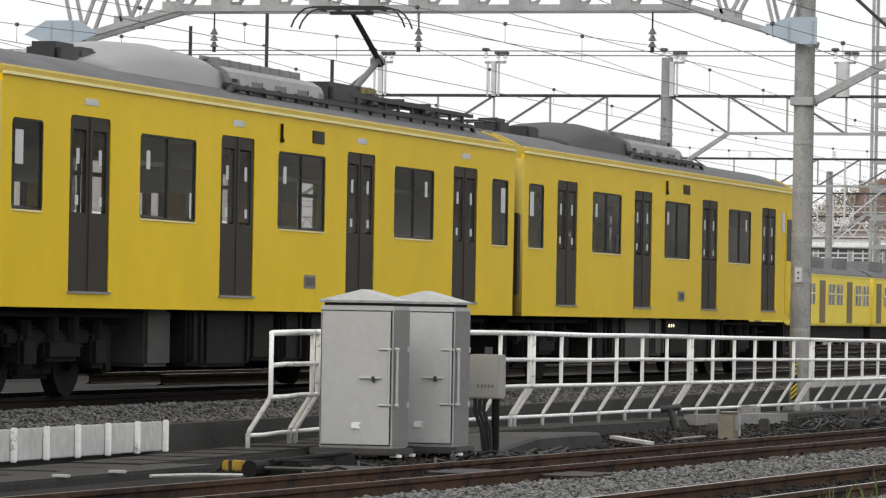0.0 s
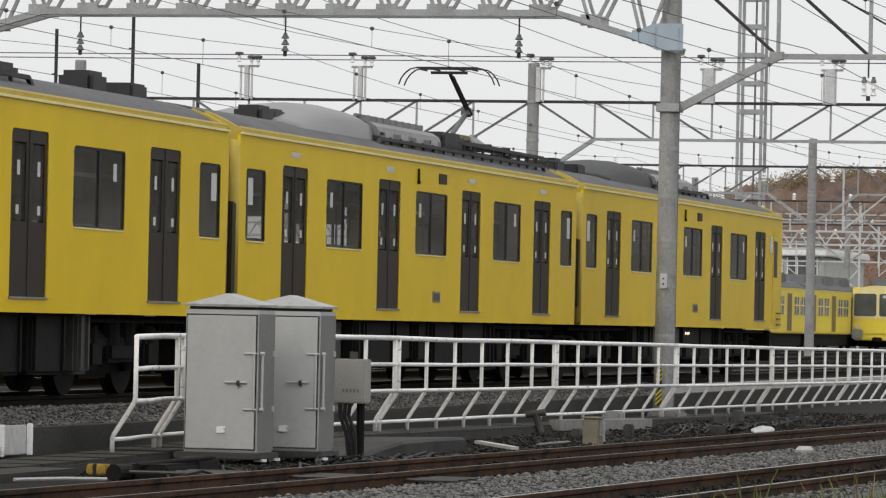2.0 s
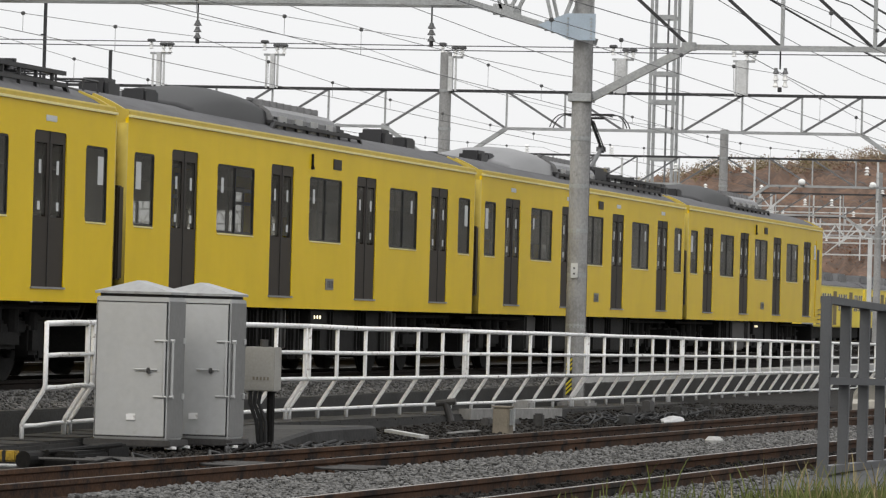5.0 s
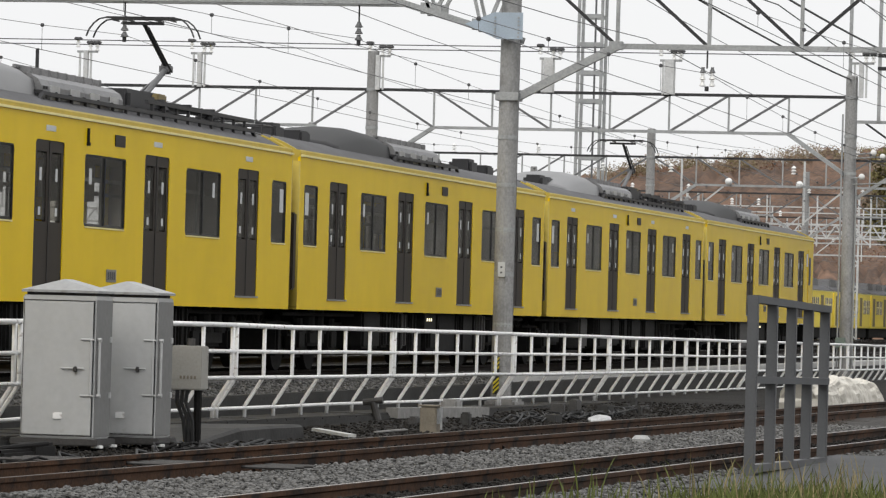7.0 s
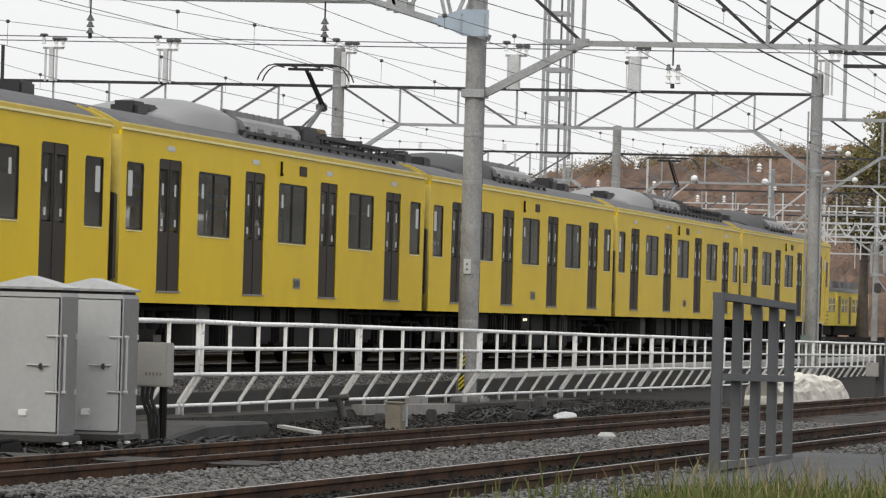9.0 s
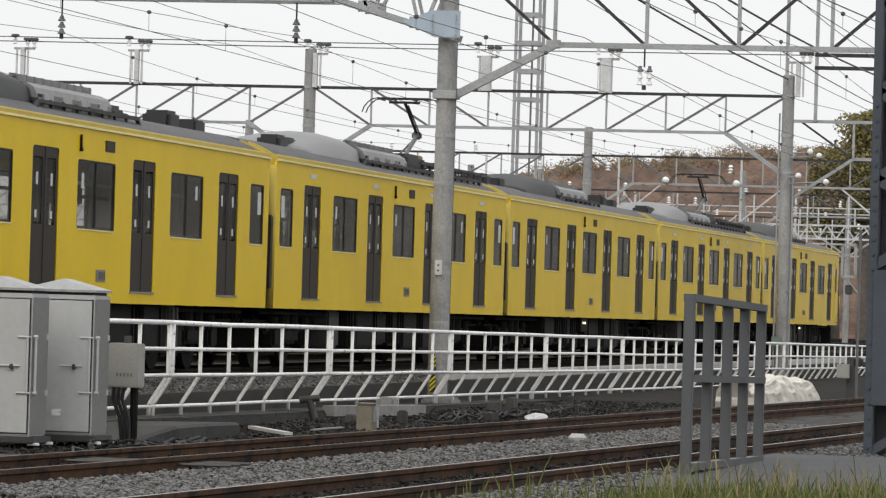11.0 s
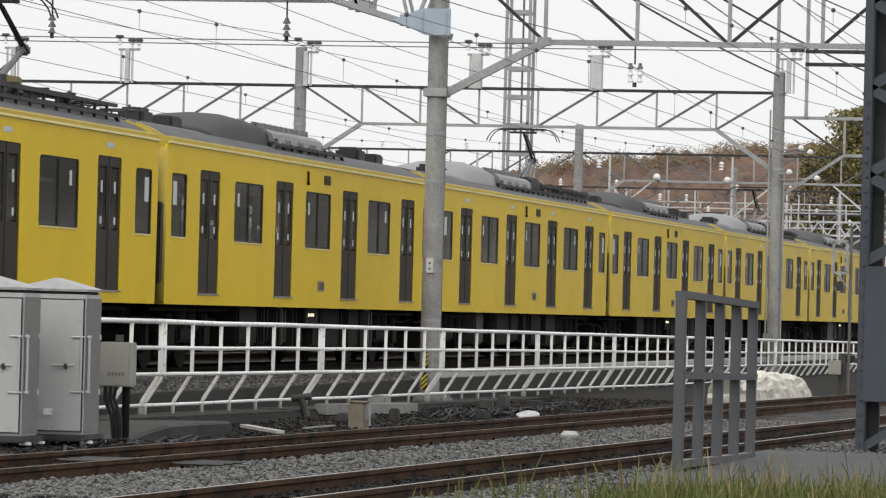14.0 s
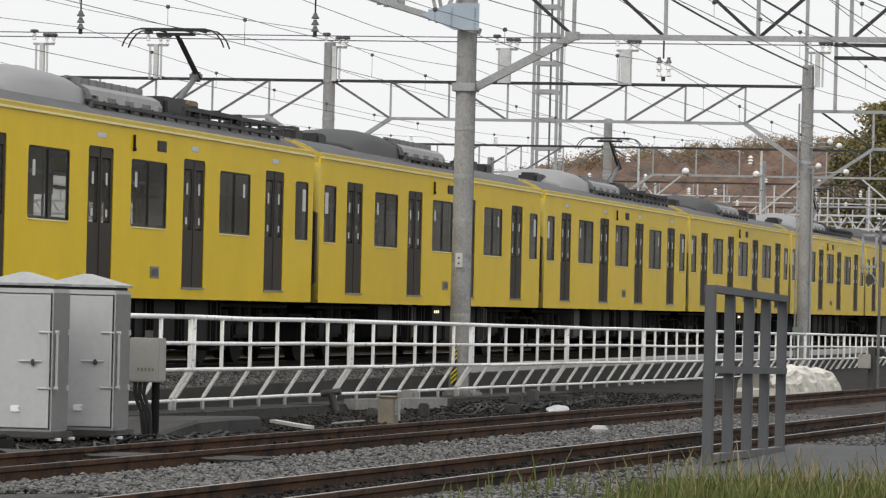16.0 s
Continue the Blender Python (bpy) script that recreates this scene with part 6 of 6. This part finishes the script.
def build_woods():
    rnd = random.Random(9)
    bm = bm_new()
    azs = [11.5 - i * 0.05 for i in range(190)]
    rows = []
    for j in range(26):
        row = []
        for a in azs:
            d = 400 + j * 7
            u = j / 25
            h = d * math.tan(radians(hill_top(a))) * (0.10 + 0.87 * u)
            h += 1.5 * noise.noise(Vector((a * 7.0, j * 0.9, 2.0))) + 0.7 * noise.noise(Vector((a * 19.0, j * 2.1, 5.0)))
            if a > 10.6:
                h *= 0.75
            row.append(bm.verts.new((-d * math.sin(radians(a)), d * math.cos(radians(a)), h)))
        rows.append(row)
    base = [bm.verts.new((-390 * math.sin(radians(a)), 390 * math.cos(radians(a)), -1.0)) for a in azs]
    rows.insert(0, base)
    for p, q in zip(rows, rows[1:]):
        for i in range(len(azs) - 1):
            bm.faces.new((p[i], p[i + 1], q[i + 1], q[i]))
    tagged(part("hill", bm, M_HILL, smooth=True), "low hill covered with autumn brown woodland", "hill", kind="structure")
    # Tree band; its unseen left part is added as backing behind the train windows.
    bm = bm_new()
    low, high = [], []
    for i in range(140):
        a = 85 - i * 0.54
        t = 520 * math.tan(radians((0.4 if a > 14 else 1.05) + 0.3 * noise.noise(Vector((i * 0.31, 0.5, 0))) + rnd.uniform(-0.06, 0.06)))
        x, y = -520 * math.sin(radians(a)), 520 * math.cos(radians(a))
        low.append(bm.verts.new((x, y, -2)))
        high.append(bm.verts.new((x * 1.03, y * 1.03, t)))
    for i in range(139):
        bm.faces.new((low[i], low[i + 1], high[i + 1], high[i]))
    tagged(part("backdrop", bm, M_FARWOOD), "grey band of distant trees, its unseen left part added for the train windows", "woods", kind="structure")
    # Unseen treeline on the right, added for the train's glass and paint to reflect.
    bm = bm_new()
    low, high = [], []
    for i in range(130):
        a = 2.3 - i * 0.7
        t = 430 * math.tan(radians(min(4.6, 1.8 + 0.5 * i) + 1.1 * noise.noise(Vector((i * 0.53, 7.5, 0))) + rnd.uniform(-0.35, 0.35)))
        x, y = -430 * math.sin(radians(a)), 430 * math.cos(radians(a))
        low.append(bm.verts.new((x, y, -2)))
        high.append(bm.verts.new((x * 1.03, y * 1.03, t)))
    for i in range(129):
        bm.faces.new((low[i], low[i + 1], high[i + 1], high[i]))
    tagged(part("backdrop", bm, M_TREELINE), "pale line of trees and roofs, unseen, added for reflections in the train", "woods", kind="structure")
    # the wood: many small leaf clumps
    sets = {"brown": ([], [], M_LEAFBROWN), "tan": ([], [], M_LEAFTAN), "olive": ([], [], M_LEAFGREEN)}
    for a in [11.4 - 0.052 * i for i in range(150)]:
        for j in (1, 3, 3):
            az = a + rnd.uniform(-0.15, 0.15)
            d = 405 + j * 56 + rnd.uniform(-8, 8)
            top = d * math.tan(radians(hill_top(az))) * (0.42 + 0.58 * j / 3) + 0.9 + rnd.uniform(-1.6, 0.6)
            r = rnd.uniform(1.6, 3.2)
            k = "brown" if rnd.random() < (0.97 if j < 3 else 0.2) else ("tan" if rnd.random() < 0.75 else "olive")
            if az > 10.3:
                k = "tan" if rnd.random() < 0.5 else "olive"
            v, f, _ = sets[k]
            for _ in range(5):
                leaf_clump(v, f, (-d * math.sin(radians(az)) + rnd.uniform(-1, 1) * r * 0.6, d * math.cos(radians(az)), top - r * 0.7 - rnd.uniform(0, 2.4)), r * 0.75, r * 0.6, 10 if j < 3 else (110 if az < 10.3 else 40), 0.12, rnd)
    for k, (v, f, m) in sets.items():
        me = bpy.data.meshes.new("woods")
        me.from_pydata(v, [], f)
        me.materials.append(m)
        tagged(new("woods", me), {"brown": "autumn woods with rust-brown leaves on the hill", "tan": "pale bare twigs and tan leaves of the hill woods", "olive": "olive green leaves among the hill woods"}[k], "woods", kind="stuff")
    # two large olive trees at the foot of the hill
    for az, d, h, w in ((5.95, 300, 15.0, 2.9), (6.32, 310, 12.6, 1.9), (5.4, 305, 14.5, 3.0)):
        t = thing("tree", "large olive green and ochre autumn tree with a loose crown", "tree", "large trees")
        x, y = -d * math.sin(radians(az)), d * math.cos(radians(az))
        bm = bm_new()
        lathe(bm, (x, y, -0.6), [(0.5, 0), (0.36, 3), (0.22, h * 0.6), (0.08, h * 0.92)], 10)
        for i in range(9):
            b = rnd.uniform(0, 6.28)
            z = h * rnd.uniform(0.35, 0.75)
            bar(bm, (x, y, z), (x + math.cos(b) * w * 0.8, y + math.sin(b) * w * 0.8, z + rnd.uniform(1, 2.5)), 0.16, seg=6)
        part("trunk", bm, M_BARK, t)
        for mt, n in ((M_LEAFGREEN, 44), (M_LEAFTAN, 9)):
            v, f = [], []
            for i in range(n):
                b, u = rnd.uniform(0, 6.28), rnd.random()
                z = h * (0.52 + 0.45 * u)
                rr = w * (1.05 - 0.75 * max(0, u - 0.35)) * rnd.uniform(0.2, 1.0)
                leaf_clump(v, f, (x + math.cos(b) * rr, y + math.sin(b) * rr, z), 1.2, 0.9, 330, 0.13, rnd)
            me = bpy.data.meshes.new("crown")
            me.from_pydata(v, [], f)
            me.materials.append(mt)
            o = new("crown", me)
            o.parent = t
    # distant white depot hall
    h = thing("depot_hall", "long white depot hall with a band of grey windows", "building")
    bm = bm_new()
    rbox(bm, -78, -54.2, 330, 350, -0.5, 6.35, 0.1)
    part("wall", bm, M_WHITEPANEL, h)
    bm = bm_new()
    rbox(bm, -78.4, -53.8, 329.4, 350.4, 6.35, 6.9, 0.08)
    part("fascia", bm, M_WHITE, h, "white painted fascia")
    bm = bm_new()
    box(bm, -78, -54.4, 329.7, 351, 6.9, 7.02)
    part("roof", bm, M_GALV, h)
    for i in range(9):
        x = -77.6 + i * 2.6
        bm = bm_new()
        rbox(bm, x, x + 2.3, 329.88, 330.05, 5.0, 6.25, 0.02)
        w = part("window", bm, M_SCREEN, h)
        for k in range(4):
            bm = bm_new()
            box(bm, x + k * 0.74, x + k * 0.74 + 0.08, 329.8, 329.9, 5.0, 6.25)
            part("mullion", bm, M_WHITE, w)
        bm = bm_new()
        box(bm, x, x + 2.3, 329.8, 329.89, 5.6, 5.68)
        part("transom", bm, M_WHITE, w)


def build_ballast_stones():
    rnd = random.Random(21)
    base = []
    for s in range(5):
        t = bmesh.new()
        bmesh.ops.create_icosphere(t, subdivisions=1, radius=1)
        for v in t.verts:
            v.co *= rnd.uniform(0.55, 1.35)
            v.co.z *= 0.8
        base.append(([v.co.copy() for v in t.verts], [[v.index for v in f.verts] for f in t.faces]))
        t.free()
    verts, faces = [], []

    def scatter(n, fx, y0, y1, z, half):
        for _ in range(n):
            y = y0 + (y1 - y0) * rnd.random() ** 1.4
            x = fx(y) + rnd.uniform(-half, half)
            if x > -6.25 and 38.9 < y < 50.6:
                continue
            r = rnd.uniform(0.011, 0.03)
            co, fc = rnd.choice(base)
            a = rnd.uniform(0, 6.28)
            ca, sa = math.cos(a), math.sin(a)
            k = len(verts)
            zz = (z(x) if callable(z) else z) + rnd.uniform(-0.02, 0.02)
            verts.extend([(x + r * (c.x * ca - c.y * sa), y + r * (c.x * sa + c.y * ca), zz + r * c.z) for c in co])
            faces.extend([[i + k for i in f] for f in fc])
    scatter(9000, lambda y: T2(y) + 1.15, 32, 62, NZ - 0.12, 0.6)
    scatter(21000, lambda y: (T1(y) + T2(y)) / 2, 33, 66, NZ - 0.12, 1.05)
    scatter(20000, lambda y: -15.8, 34, 80, lambda x: -0.3 + 0.17 * min(1, max(0, (-15.35 - x) / 0.5)), 0.5)
    n0 = (len(verts), len(faces))
    scatter(9000, lambda y: -12.7, 40, 82, GZ + 0.0, 1.25)
    scatter(7000, T1, 38, 75, NZ - 0.12, 0.55)
    scatter(7000, T2, 32, 62, NZ - 0.12, 0.5)
    lump_v, lump_f = verts[n0[0]:], [[i - n0[0] for i in f] for f in faces[n0[1]:]]
    del verts[n0[0]:], faces[n0[1]:]
    me = bpy.data.meshes.new("cinder_lumps")
    me.from_pydata(lump_v, [], lump_f)
    me.materials.append(M_CINDER)
    tagged(new("cinder_lumps", me), "loose dark cinders and stones beside the siding", "gravel", kind="stuff")
    me = bpy.data.meshes.new("ballast_stones")
    me.from_pydata(verts, [], faces)
    me.materials.append(M_STONE)
    tagged(new("ballast_stones", me), "loose grey crushed stones of the track ballast", "gravel", kind="stuff")


def build_grass():
    rnd = random.Random(33)
    for name, mt, count, lab in (("grass", M_GRASS, 10500, "tall uncut green grass at the yard's edge"), ("dry_grass", M_STRAW, 420, "dry straw-coloured grass stems at the yard's edge")):
        verts, faces = [], []
        for _ in range(count):
            y = rnd.uniform(33.0, 36.6) if rnd.random() < 0.93 else rnd.uniform(36.6, 38.9)
            x = -6.9 + rnd.random() * 4.2
            if rnd.random() > min(1, max(0.03, (x + 5.75) / 0.8)) * (0.35 + 0.65 * (noise.noise(Vector((x * 2.2, y * 1.4, 0))) > -0.12)):
                continue
            h = rnd.uniform(0.07, 0.27) * (1 if rnd.random() > 0.1 else 1.7)
            if mt is M_STRAW:
                h = rnd.uniform(0.15, 0.55)
            a = rnd.uniform(0, 6.28)
            lean = rnd.uniform(0.05, 0.5) * h
            w = rnd.uniform(0.003, 0.008)
            dx, dy = math.cos(a), math.sin(a)
            k = len(verts)
            for u, ww in ((0, 1), (0.35, 0.95), (0.65, 0.75), (0.85, 0.45)):
                off = lean * u * u
                verts.append((x + dx * off - w * ww, y + dy * off, GZ + h * u))
                verts.append((x + dx * off + w * ww, y + dy * off, GZ + h * u))
            verts.append((x + dx * lean, y + dy * lean, GZ + h * 0.97))
            faces += [(k, k + 1, k + 3, k + 2), (k + 2, k + 3, k + 5, k + 4), (k + 4, k + 5, k + 7, k + 6), (k + 6, k + 7, k + 8)]
        me = bpy.data.meshes.new(name)
        me.from_pydata(verts, [], faces)
        me.materials.append(mt)
        tagged(new(name, me), lab, "grass", kind="stuff")


TRAIN_RUN = [(0, 51.1), (0.5, 54.25), (1, 57.4), (1.5, 60.59), (2, 63.78), (2.5, 66.94), (3, 70.11), (3.5, 73.31), (4, 76.46), (5, 82.77), (6.5, 92.1), (7, 95.27), (7.5, 98.37), (8, 101.45), (8.5, 104.44), (9, 107.32), (9.5, 110.06), (10.5, 115.35), (12, 122.58), (12.5, 124.94), (13, 127.24), (13.5, 129.51), (14, 131.69), (14.5, 133.79), (15, 135.79), (15.5, 137.67), (16, 139.47)]


def motions():
    for i, c in enumerate(CARS):
        walk(c, [(t, pose(TRAIN_X, s + 20 - 20 * i, 0)) for t, s in TRAIN_RUN])


build_ground()
build_tracks()
build_train()
build_fence()
build_retaining_wall()
build_cabinets()
build_gantries()
build_wires()
build_near_things()
build_clutter()
build_far()
build_grass()
build_ballast_stones()
motions()
